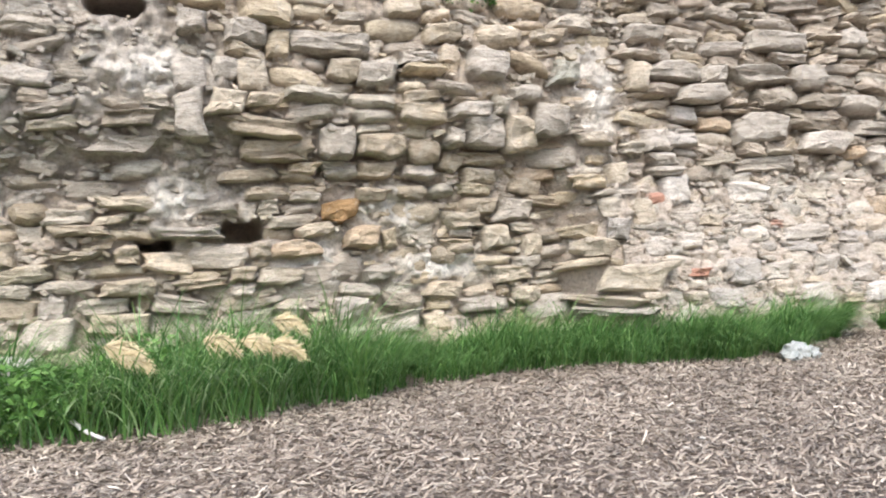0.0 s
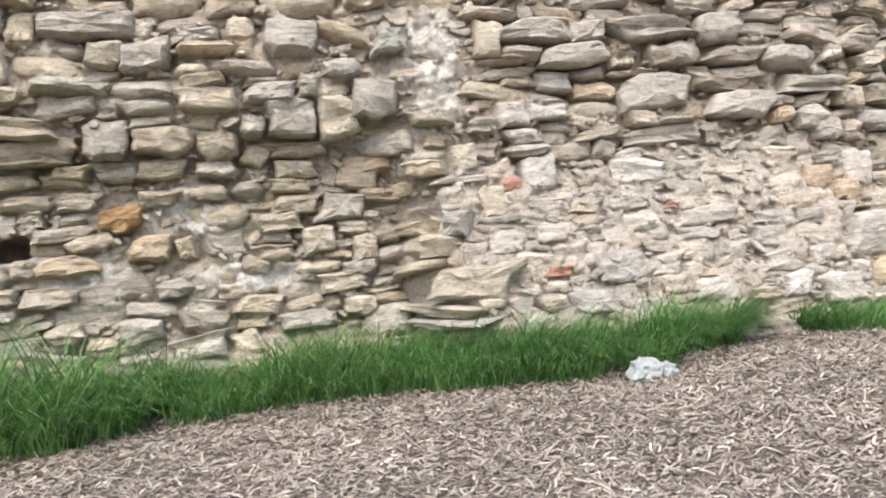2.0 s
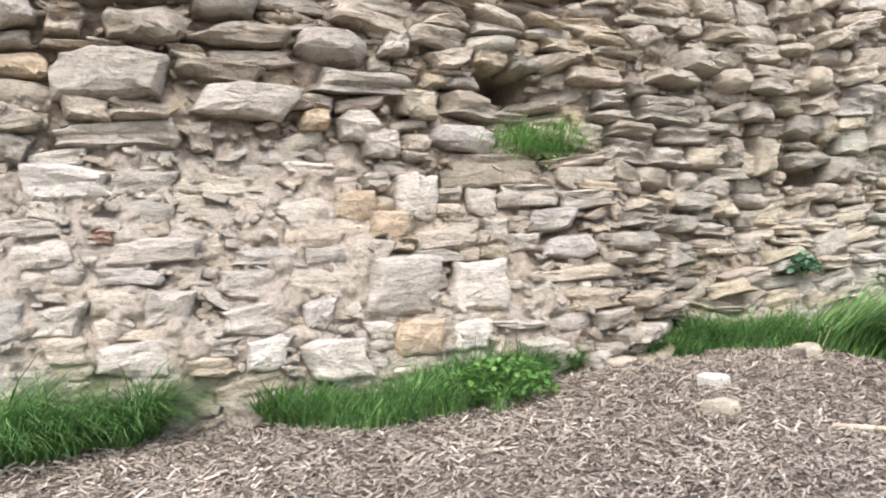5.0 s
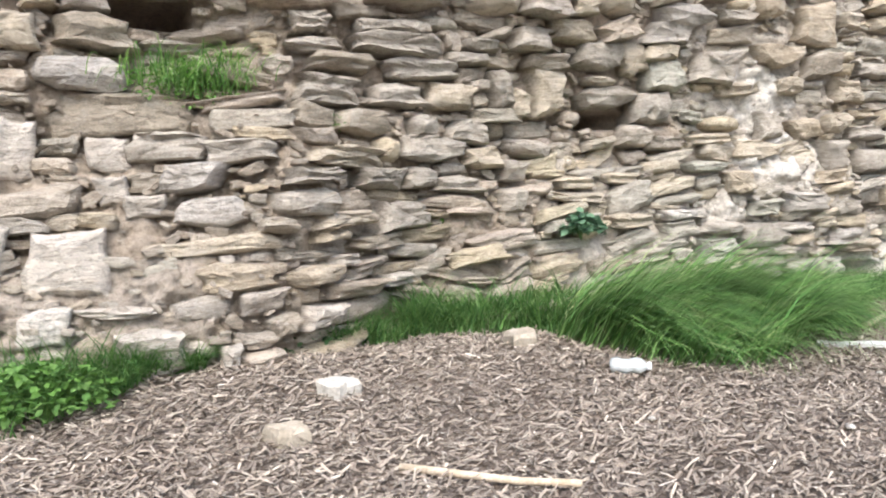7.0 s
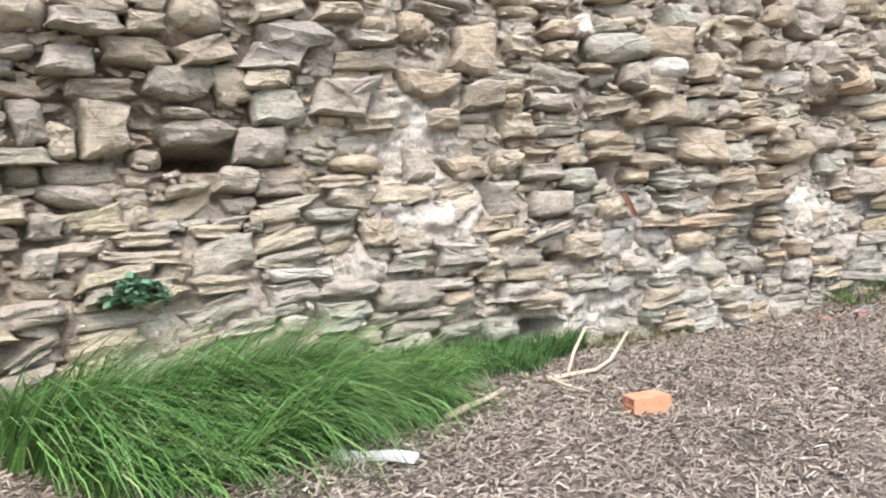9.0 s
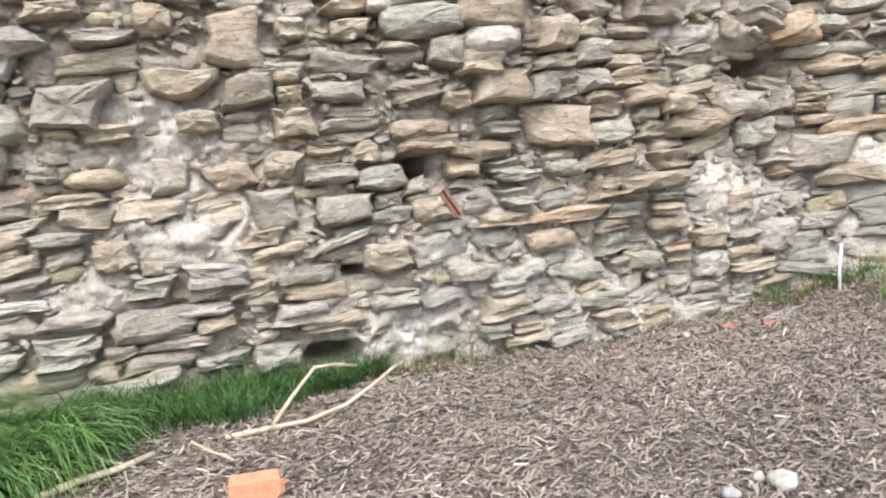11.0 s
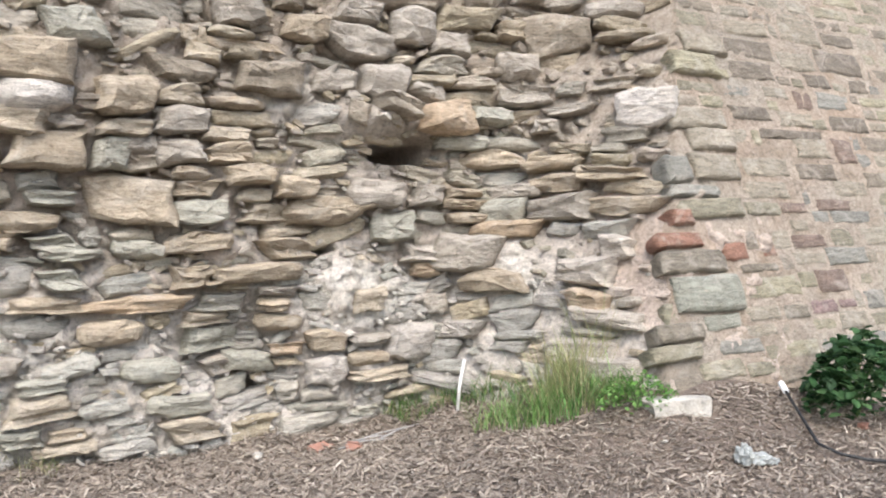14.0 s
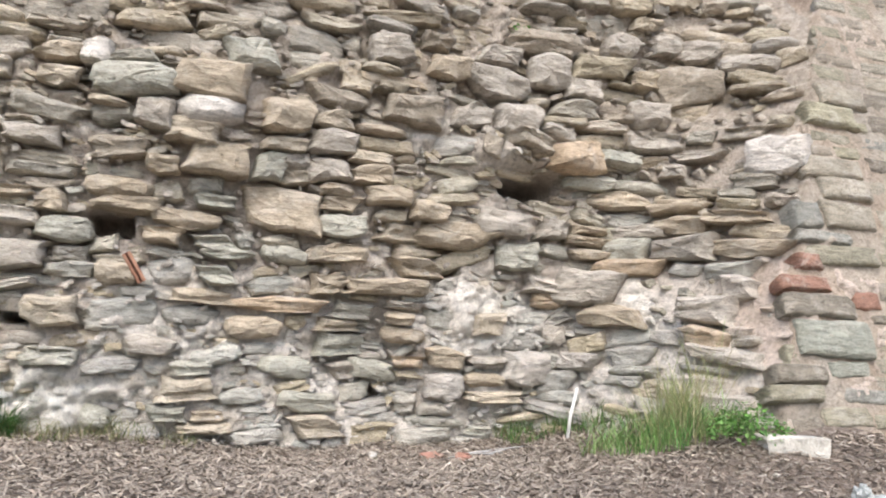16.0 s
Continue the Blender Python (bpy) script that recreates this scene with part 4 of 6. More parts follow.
def chips(boxes, rng, x0, x1):
    """Small stones, slivers and crumbs of mortar bedded between the stones, as one mesh."""
    vs, fs, ts, n = [], [], [], 0
    rows = []
    for x, z, w, h in boxes:
        for _ in range(max(1, min(6, int(w * h / 0.004)))):
            if rng.random() < (0.75 if patch_at(x, z) > 0.4 else 0.15):
                continue
            rows.append((x + rng.uniform(-0.5, 0.5) * w, z + rng.uniform(-0.5, 0.5) * h, 0.025 + 0.085 * rng.random() ** 1.4, rng.uniform(0.3, 0.8), False))
    for _ in range(int((x1 - x0) * 4.2 * 150)):
        x, z = rng.uniform(x0, x1), rng.uniform(-0.1, 4.1)
        here = CLINGS[zone(x, z)]
        if rng.random() < 0.15 + 6 * here and fbm(x * 1.5, z * 1.5, 88.0, 3) > -0.15 and in_hole(x, z) > 1.3 and x < tower_edge(z):
            rows.append((x, z, 0.014 + 0.06 * rng.random() ** 2.2, rng.uniform(0.6, 1.2), True))
    for cx, cz, size, deep, crumb in rows:
        v, f = rng.choice(SHAPES[rng.choice(("slab", "block", "round") if crumb else ("slab", "slab", "block"))])
        a = rng.uniform(-0.9, 0.9) if crumb else rng.gauss(-0.05, 0.3)
        p = v * (size * rng.uniform(0.9, 1.6) * (1 if crumb else 1.35), size * deep, size * rng.uniform(0.45, 0.85))
        out = rng.uniform(0.0, 0.09) if crumb else rng.uniform(-0.02, 0.05)
        vs.append(np.c_[p[:, 0] * math.cos(a) - p[:, 2] * math.sin(a) + cx, p[:, 1] + wall_y(cx, cz) - out, p[:, 0] * math.sin(a) + p[:, 2] * math.cos(a) + cz])
        fs.append(f + n)
        base = mortar_tone(cx, cz) * rng.uniform(0.78, 1.12) if crumb or rng.random() < 0.35 else tone_for(rng, zone(cx, cz))
        ts.append(np.tile(base, (len(v), 1)))
        n += len(v)
    me = mesh_from("small_rubble", np.concatenate(vs), np.concatenate(fs), STONE_TINT, True, np.concatenate(ts))
    me.set_sharp_from_angle(angle=radians(40))
    return me


def joined(rows, rng):
    """Whole stones high up in one mesh."""
    vs, fs, ts, n = [], [], [], 0
    for _, kind, _, x, y, z, w, h, depth, colour, turn, nod, roll in rows:
        v, f = rng.choice(SHAPES[kind])
        m = np.array(pose(x, y, z, nod, roll, turn))
        vs.append((v * (w, depth, h)) @ m[:3, :3].T + m[:3, 3])
        fs.append(f + n)
        ts.append(np.tile(colour, (len(v), 1)))
        n += len(v)
    me = mesh_from("upper_stones", np.concatenate(vs), np.concatenate(fs), STONE_TINT, True, np.concatenate(ts))
    me.set_sharp_from_angle(angle=radians(42))
    return me


def face_turn(x, z):
    return math.degrees(math.atan2(wall_y(x + 0.12, z) - wall_y(x - 0.12, z), 0.24))


def wall():
    count = 10
    edges = [FIRST + (LAST + 0.12 - FIRST) * k / count for k in range(count + 1)]
    rng = random.Random(41)
    for k in range(count):
        a, b = edges[k], edges[k + 1]
        core = tagged(new(f"wall_{k + 1}", wall_core(a, b)), "ruined rubble wall of bedded stones in crumbling lime mortar", "wall", kind="structure")
        mine = [s for s in wall_pack.stones if a <= s[0] < b and s[1] < wall_top(s[0]) - 0.05 and in_hole(s[0], s[1]) > 0.9 and s[0] + 0.3 * s[2] < tower_edge(s[1])]
        near = sorted(mine, key=lambda s: s[1] > 4.0)
        rest = []
        for n, (x, z, w, h) in enumerate(near):
            kind_name = zone(x, z)
            *_, p0, p1, _ = STYLE[kind_name]
            proud = rng.uniform(p0, p1) * (0.7 + 0.5 * min(1.0, w / 0.4))
            if patch_at(x, z) > 0.4:
                proud *= 0.6
            shape = rng.choices(("slab", "block", "round"), {"chunk": (2, 6, 1.5), "lime": (6, 3, 1.5), "upper_shaded": (4, 4, 2), "core": (3, 4, 2), "ochre": (3, 4, 3), "pale": (3, 5, 2), "slab": (5, 4, 1), "mixed": (6, 3, 1), "east": (6, 3, 1.5), "break": (3, 5, 1)}[kind_name])[0]
            bend = 1 / wall_style(x, z)[5]
            tilt = rng.gauss(0, 6) + (rng.uniform(-25, 25) if rng.random() < 0.08 else 0) - (6 if kind_name in ("mixed", "east", "lime") and z < 1.6 else 0)
            row = (core, shape, rng, x, wall_y(x, z) + 0.05, z, w * 1.1 * bend, h * 1.14, proud + 0.05, tone_for(rng, kind_name), face_turn(x, z) + rng.uniform(-9, 9), rng.uniform(-9, 7), tilt)
            if n < 300:
                put_stone(*row)
            else:
                rest.append(row)
        for kind, tone, x, z, w, h, proud in SPECIAL:
            if a <= x < b:
                put_stone(core, kind, rng, x, wall_y(x, z) + 0.05, z, w * 1.12 / wall_style(x, z)[5], h * 1.13, proud + 0.07, np.array(tone) * (1.16, 1.135, 1.135) * rng.uniform(0.9, 1.08), face_turn(x, z) + rng.uniform(-5, 5), rng.uniform(-5, 4), rng.uniform(-4, 4))
        tagged(part("small_rubble", chips([s for s in wall_pack.bare if a <= s[0] < b and s[1] < wall_top(s[0]) - 0.1 and in_hole(s[0], s[1]) > 1.3 and s[0] < tower_edge(s[1])], rng, a, min(b, 23.4)), None, core), kind="stuff")
        if rest:
            tagged(part("upper_stones", joined(rest, rng), None, core), kind="stuff")


wall()


# ---- tower ----
def tower():
    x1, top = 30.0, 5.2
    step = 0.05
    nx, zs = round((x1 - 22.1) / step), np.arange(-0.4, top, step)
    verts, tint = [], []
    for z in zs:
        x0 = tower_edge(z) + 0.05 * fbm(0.3, z * 4, 8.0)
        for i in range(nx + 1):
            x = x0 + (x1 - x0) * i / nx
            verts.append((x, tower_y(z) + 0.014 * fbm(x * 6, z * 6, 1.0) + 0.012 * fbm(x * 20, z * 20, 1.0, 2), z))
            tint.append(np.array((0.415, 0.352, 0.29)) * (1 + 0.14 * fbm(x * 0.8, z * 0.8, 4.0)) + np.array((0.035, 0.0, -0.012)) * fbm(x, z, 9.0))
    m = nx + 1
    faces = [(j * m + i, j * m + i + 1, (j + 1) * m + i + 1, (j + 1) * m + i) for j in range(len(zs) - 1) for i in range(nx)]
    left = [j * m for j in range(len(zs))]
    back = len(verts)
    for i in left:
        verts.append((verts[i][0], 1.9, verts[i][2]))
        tint.append(tint[i])
    faces += [(left[j], left[j + 1], back + j + 1, back + j) for j in range(len(zs) - 1)]
    core = tagged(new("wall_tower", mesh_from("wall_tower", verts, faces, MORTAR, True, tint)), "battered tower front of coursed stones in wide beige joints", "wall", kind="structure")
    rng = random.Random(8)
    known = []

    def lay(tone, *rows):
        for x, z, w, h in rows:
            quoin = x - w / 2 < tower_edge(z) + 0.25
            known.append((x, z, w, h))
            put_stone(core, "ashlar", rng, x, tower_y(z) + 0.06, z, w * 1.04, h * 1.08, rng.uniform(0.066, 0.084) + (0.05 if quoin else 0), np.array(tone) * rng.uniform(0.8, 0.92), rng.uniform(-2, 2), -21.8, rng.uniform(-1.5, 1.5))

    SLATE, BUFF, STRAWY, UMBER_RED, PEWTER, OLIVE, SAGE, MAUVE = (0.25, 0.215, 0.175), (0.4, 0.355, 0.285), (0.42, 0.385, 0.28), (0.27, 0.205, 0.17), (0.34, 0.33, 0.295), (0.36, 0.33, 0.25), (0.36, 0.36, 0.305), (0.34, 0.25, 0.235)
    lay(SLATE, (24.71, 3.29, 0.65, 0.21), (24.63, 3.06, 0.64, 0.19), (26.05, 3.26, 0.71, 0.27), (25.56, 3.02, 0.40, 0.15), (24.40, 2.61, 0.57, 0.14), (24.89, 2.42, 0.88, 0.10), (25.82, 2.57, 0.58, 0.17), (26.22, 3.01, 0.34, 0.16), (25.04, 2.06, 0.52, 0.16))
    lay(BUFF, (24.07, 3.27, 0.58, 0.21), (23.69, 2.51, 0.65, 0.18), (23.79, 2.32, 0.55, 0.20), (23.72, 2.07, 0.59, 0.23), (24.56, 1.56, 0.22, 0.11), (24.52, 1.27, 0.43, 0.11), (23.74, 0.85, 0.38, 0.12), (24.81, 0.73, 0.37, 0.15), (23.65, 0.72, 0.36, 0.10), (25.46, 1.91, 0.50, 0.17), (24.38, 2.09, 0.61, 0.18), (25.10, 2.29, 0.49, 0.19), (24.29, 1.88, 0.56, 0.16), (24.78, 3.52, 0.66, 0.16), (25.57, 3.55, 0.64, 0.23), (25.33, 3.22, 0.57, 0.20), (25.01, 2.58, 0.49, 0.15))
    lay(STRAWY, (23.89, 3.04, 0.60, 0.22), (23.96, 1.05, 0.63, 0.17))
    lay(UMBER_RED, (25.57, 2.28, 0.30, 0.25), (25.25, 2.79, 0.25, 0.21), (24.55, 1.72, 0.33, 0.10), (25.12, 1.74, 0.48, 0.11), (24.59, 1.42, 0.44, 0.12), (24.72, 1.07, 0.40, 0.20))
    lay(PEWTER, (25.72, 2.81, 0.54, 0.19), (23.26, 2.04, 0.27, 0.23), (23.36, 1.85, 0.57, 0.10), (25.05, 1.28, 0.54, 0.16), (23.38, 0.62, 0.47, 0.11))
    lay(OLIVE, (23.52, 1.71, 0.71, 0.16), (24.14, 1.71, 0.44, 0.12), (22.67, 0.62, 0.48, 0.12), (23.11, 0.47, 0.43, 0.14), (23.52, 0.44, 0.33, 0.10))
    lay(BRICKISH, (23.04, 1.45, 0.47, 0.12), (23.14, 1.63, 0.24, 0.13), (23.64, 1.35, 0.29, 0.15), (24.04, 1.35, 0.17, 0.10))
    lay(UMBER, (23.10, 1.28, 0.67, 0.18), (23.87, 1.21, 0.43, 0.07), (24.13, 0.84, 0.29, 0.12), (22.76, 0.76, 0.44, 0.14))
    lay(SAGE, (23.19, 1.03, 0.71, 0.28), (23.25, 0.81, 0.38, 0.12))
    lay(MAUVE, (24.48, 0.86, 0.34, 0.12), (24.81, 0.87, 0.22, 0.07))
    laid, z = [], -0.1
    while z < 4.6:
        h, x = rng.uniform(0.13, 0.22), tower_edge(z) + rng.uniform(-0.02, 0.08)
        while x < 27.6:
            w = rng.uniform(0.26, 0.5) + 0.3 * rng.random() ** 2
            laid.append((x + w / 2, z + h * 0.5 + rng.uniform(-0.012, 0.012), w, h * rng.uniform(0.88, 1.0)))
            x += w
        z += h
    tones = (BUFF, STRAWY, OLIVE, (0.38, 0.33, 0.27), (0.41, 0.37, 0.3), PEWTER, (0.33, 0.285, 0.23))
    free = []
    for x, z, w, h in laid:
        # trimmed to the gaps that the larger known stones leave
        for a, b, c, d in known:
            if abs(z - b) < (h + d) * 0.5 - 0.03 and abs(x - a) < (w + c) * 0.5:
                if x > a and x + w / 2 > a + c / 2 + 0.1:
                    r = x + w / 2
                    x, w = (a + c / 2 + r) / 2, r - a - c / 2
                elif x < a and x - w / 2 < a - c / 2 - 0.1:
                    r = x - w / 2
                    x, w = (a - c / 2 + r) / 2, a - c / 2 - r
                else:
                    w = 0
        if w > 0.1:
            free.append((x, z, w, h))
    for x, z, w, h in sorted(free, key=lambda q: q[0])[:240]:
        put_stone(core, "ashlar", rng, x, tower_y(z) + 0.06, z, w - 0.02, h - 0.02, rng.uniform(0.056, 0.074), np.array(rng.choice(tones)) * rng.uniform(0.7, 0.9), rng.uniform(-2, 2), -21.8, rng.uniform(-2, 2))


tower()


# ---- dry seaweed litter ----
def litter():
    rng = np.random.default_rng(3)
    n = 350000
    x = rng.uniform(-2.6, 25.6, n)
    y = -5.0 + 5.0 * rng.random(n) ** 0.85
    keep = np.array([(b > grass_edge(a) + 0.25) and a < 17.2 for a, b in zip(x, y)])
    keep &= rng.random(n) < 0.85
    inside = np.array([b > wall_y(a, 0.1) - 0.02 for a, b in zip(x, y)])
    x, y = x[~keep & ~inside], y[~keep & ~inside]
    n = len(x)
    z = np.array([ground_z(a, b) for a, b in zip(x, y)])
    # drifts: darker, coarser mats and paler, finer ones
    drift = np.array([fbm(a * 0.8, b * 1.3, 14.0, 3) for a, b in zip(x, y)])
    ang = rng.normal(0.2, 0.9, n)
    length = 0.02 + 0.075 * rng.random(n) ** 1.5 * (1 + 0.3 * drift)
    width = rng.uniform(0.004, 0.0125, n)
    lift = rng.random(n) ** 2 * 0.022
    pitch, roll = rng.normal(0, 0.28, n), rng.normal(0, 0.5, n)
    d = np.stack([np.cos(ang) * np.cos(pitch), np.sin(ang) * np.cos(pitch), np.sin(pitch)], 1)
    s = np.stack([-np.sin(ang) * np.cos(roll), np.cos(ang) * np.cos(roll), np.sin(roll)], 1)
    c = np.stack([x, y, z + 0.004 + lift + np.abs(d[:, 2]) * length * 0.4], 1)
    sag = np.stack([rng.normal(0, 0.03, n), rng.normal(0, 0.03, n), -rng.uniform(-0.03, 0.07, n)], 1) * length[:, None]
    rows = []
    for k, off in ((-0.5, 1), (0, 0), (0.5, 1)):
        mid = c + d * (k * length)[:, None] + sag * off
        rows += [mid - s * width[:, None] / 2, mid + s * width[:, None] / 2]
    verts = np.stack(rows, 1).reshape(-1, 3)
    base = np.arange(n)[:, None] * 6
    faces = np.concatenate([base + (0, 1, 3, 2), base + (2, 3, 5, 4)])
    palette = np.array([(0.205, 0.168, 0.135), (0.265, 0.22, 0.178), (0.325, 0.275, 0.222), (0.4, 0.345, 0.28), (0.52, 0.46, 0.385), (0.13, 0.103, 0.08)])
    pick = rng.choice(6, n, p=[0.22, 0.28, 0.27, 0.12, 0.03, 0.08])
    # litter gets slightly darker from x = 14 to 18 and stays so beyond
    east_tone = np.clip((x - 14.0) / 4.0, 0, 1)[:, None]
    tone = palette[pick] * rng.uniform(0.8, 1.2, (n, 1)) * (1 + 0.18 * drift[:, None]) * (1 - 0.1 * east_tone)
    me = mesh_from("seaweed_litter", verts, faces, STRAW, False, np.repeat(tone, 6, axis=0))
    tagged(new("seaweed_litter", me), "loose mat of dry grey-brown seaweed leaves", "litter", kind="stuff")


litter()


# ---- grass ----
def blades(name, label, roots, length, lean, width, tones, seed, category="grass", bend=1.25):
    """Curved blades, each five points along; roots: x, y, z rows; lean: mean direction in which they fall."""
    rng = np.random.default_rng(seed)
    n = len(roots)
    roots = np.asarray(roots, float)
    patchy = np.array([1 + 0.55 * fbm(a * 1.6, b * 1.6, seed + 0.5, 3) for a, b, _ in roots])
    ln = rng.uniform(*length, n) * (0.7 + 0.6 * rng.random(n)) * patchy
    ang = rng.uniform(0, 2 * math.pi, n)
    out = np.stack([np.cos(ang) + lean[0], np.sin(ang) + lean[1]], 1)
    out /= np.maximum(np.linalg.norm(out, axis=1, keepdims=True), 0.2)
    side = np.stack([-out[:, 1], out[:, 0], np.zeros(n)], 1)
    droop = (0.6 + 0.5 * rng.random(n)) * bend
    w = rng.uniform(*width, n)
    pts, steps = [], 5
    p = roots.copy()
    for k in range(steps):
        f = k / (steps - 1)
        ww = (w * (1 - f ** 1.6) * 0.5 + 0.0006)[:, None]
        pts += [p - side * ww, p + side * ww]
        a = droop * (0.35 + 1.3 * f)
        p = p + np.concatenate([out * np.sin(a)[:, None], np.cos(a)[:, None]], 1) * (ln / (steps - 1))[:, None]
    verts = np.stack(pts, 1).reshape(-1, 3)
    base = np.arange(n)[:, None] * 10
    faces = np.concatenate([base + (2 * k, 2 * k + 1, 2 * k + 3, 2 * k + 2) for k in range(steps - 1)])
    tones = np.array(tones)
    tone = tones[rng.integers(0, len(tones), n)] * rng.uniform(0.7, 1.3, (n, 1))
    me = mesh_from(name, verts, faces, LEAF, True, np.repeat(tone, 10, axis=0))
    return tagged(new(name, me), label, category, kind="stuff")


FRESH = [(0.135, 0.265, 0.07), (0.165, 0.3, 0.085), (0.11, 0.235, 0.07), (0.21, 0.335, 0.12), (0.085, 0.185, 0.055)]
DRY = [(0.3, 0.27, 0.14), (0.22, 0.22, 0.1), (0.13, 0.18, 0.06), (0.36, 0.32, 0.2)]


def strip_roots(x0, x1, count, seed, y_of, inner=0.0):
    rng = random.Random(seed)
    rows = []
    while len(rows) < count:
        x = rng.uniform(x0, x1)
        back = wall_y(x, 0.15) - 0.02
        front = y_of(x) + 0.16 * fbm(x * 2.2, 0.5, 6.0)
        if front > back:
            if rng.random() < 0.01:
                count -= 1
            continue
        t = rng.random() ** 0.9
        y = front + (back - front) * t
        if fbm(x * 1.7, y * 1.7, 16.0, 3) < inner - 0.55:
            continue
        rows.append((x, y, ground_z(x, y) - 0.01))
    return rows


def grasses():
    blades("grass", "lush green grass along the foot of the wall", strip_roots(-3.3, 1.6, 9500, 1, grass_edge), (0.5, 0.95), (0.45, -0.6), (0.006, 0.015), FRESH + [(0.26, 0.37, 0.17)], 1, bend=1.3)
    blades("grass", "green grass strip at the foot of the wall", strip_roots(1.4, 7.2, 15000, 2, grass_edge), (0.36, 0.68), (0.6, -0.7), (0.005, 0.012), FRESH, 2, bend=1.4)
    blades("grass", "short green grass below the wall", strip_roots(7.0, 10.2, 7000, 3, grass_edge), (0.2, 0.42), (0.5, -0.5), (0.005, 0.01), FRESH, 3)
    blades("grass", "sparse dark grass at the foot of the wall", strip_roots(10.9, 13.2, 3200, 4, lambda x: -0.6 - 0.4 * smooth_step(11.2, 13.0, x)), (0.14, 0.32), (0.5, -0.5), (0.005, 0.01), FRESH, 4)
    rng = random.Random(5)
    roots = []
    for _ in range(15000):
        a, r = rng.uniform(0, 2 * math.pi), rng.random() ** 0.6
        x, y = 13.92 + math.cos(a) * r * (1.2 if math.cos(a) > 0 else 1.35), -1.22 + math.sin(a) * r * (0.8 + 0.25 * math.cos(a * 3))
        if y < wall_y(x, 0.15) and rng.random() < 1.25 - 0.9 * r:
            roots.append((x, y, ground_z(x, y) - 0.01))
    blades("grass_clump", "tall green grass clump drooping over the litter", roots, (0.55, 1.05), (1.25, -0.9), (0.009, 0.02), [(r * s, g * s, b * s) for r, g, b in FRESH[:4] for s in (0.7, 1.0, 1.35)] + [(0.36, 0.44, 0.2)], 5, bend=1.85)
    blades("grass", "bluish green grass thinning out beside the tall clump", strip_roots(11.7, 13.3, 3600, 14, lambda x: -0.62 - 0.25 * smooth_step(11.9, 13.0, x)), (0.2, 0.48), (-0.3, -0.6), (0.007, 0.014), FRESH, 14, bend=1.2)
    # deep green; the shade by the wall foot is put into these blade colours
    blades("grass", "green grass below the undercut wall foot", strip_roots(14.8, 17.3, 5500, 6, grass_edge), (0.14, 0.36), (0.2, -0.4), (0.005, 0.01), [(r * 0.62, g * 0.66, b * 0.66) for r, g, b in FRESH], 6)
    blades("dry_grass", "thin dry straw-coloured grass at the wall foot", strip_roots(16.4, 18.6, 900, 7, lambda x: wall_y(x, 0.1) - 0.45), (0.1, 0.3), (0, -0.3), (0.003, 0.006), DRY, 7)
    roots = []
    for _ in range(1500):
        a, r = rng.uniform(0, 2 * math.pi), rng.random() ** 0.6
        x, y = 22.12 + math.cos(a) * r * 0.7, -1.75 - 0.4 * math.cos(a) * r + math.sin(a) * r * 0.3
        if y < wall_y(x, 0.1) + 0.05:
            roots.append((x, y, ground_z(x, y) - 0.01))
    blades("grass_tuft", "pale green grass tuft in the corner by the tower", roots, (0.12, 0.34), (0.1, -0.3), (0.005, 0.01), [(r * 1.25, g * 1.2, b * 1.25) for r, g, b in FRESH[1:4]] + [(0.28, 0.32, 0.15), (0.38, 0.36, 0.2)], 8, bend=1.0)
    roots = []
    for _ in range(420):
        a, r = rng.uniform(0, 2 * math.pi), rng.random()
        x, y = 22.1 + math.cos(a) * r * 0.32, -1.62 - 0.1 * math.cos(a) * r + math.sin(a) * r * 0.18
        roots.append((x, y, ground_z(x, y) - 0.01))
    blades("grass_tuft", "straw-tipped tall grass tuft against the wall foot", roots, (0.35, 0.75), (0.05, -0.1), (0.004, 0.008), [(0.42, 0.4, 0.22), (0.48, 0.42, 0.26), (0.36, 0.4, 0.18), (0.3, 0.36, 0.16)], 18, bend=0.7)
    roots = []
    for _ in range(420):
        x = 10.32 + rng.gauss(0, 0.2)
        roots.append((x, wall_y(x, 2.05) - 0.1 - 0.2 * rng.random(), 2.05 + rng.uniform(-0.1, 0.1)))
    blades("wall_grass", "fresh green grass drooping from a wall niche", roots, (0.18, 0.42), (0.7, -0.8), (0.005, 0.01), [(r * 1.35, g * 1.3, b * 1.2) for r, g, b in FRESH], 21, bend=1.75)
    blades("dry_grass", "wispy dry grass beside a white post", strip_roots(21.2, 22.2, 700, 9, lambda x: wall_y(x, 0.1) - 0.5), (0.12, 0.3), (0, -0.3), (0.003, 0.007), FRESH + DRY, 9)


grasses()


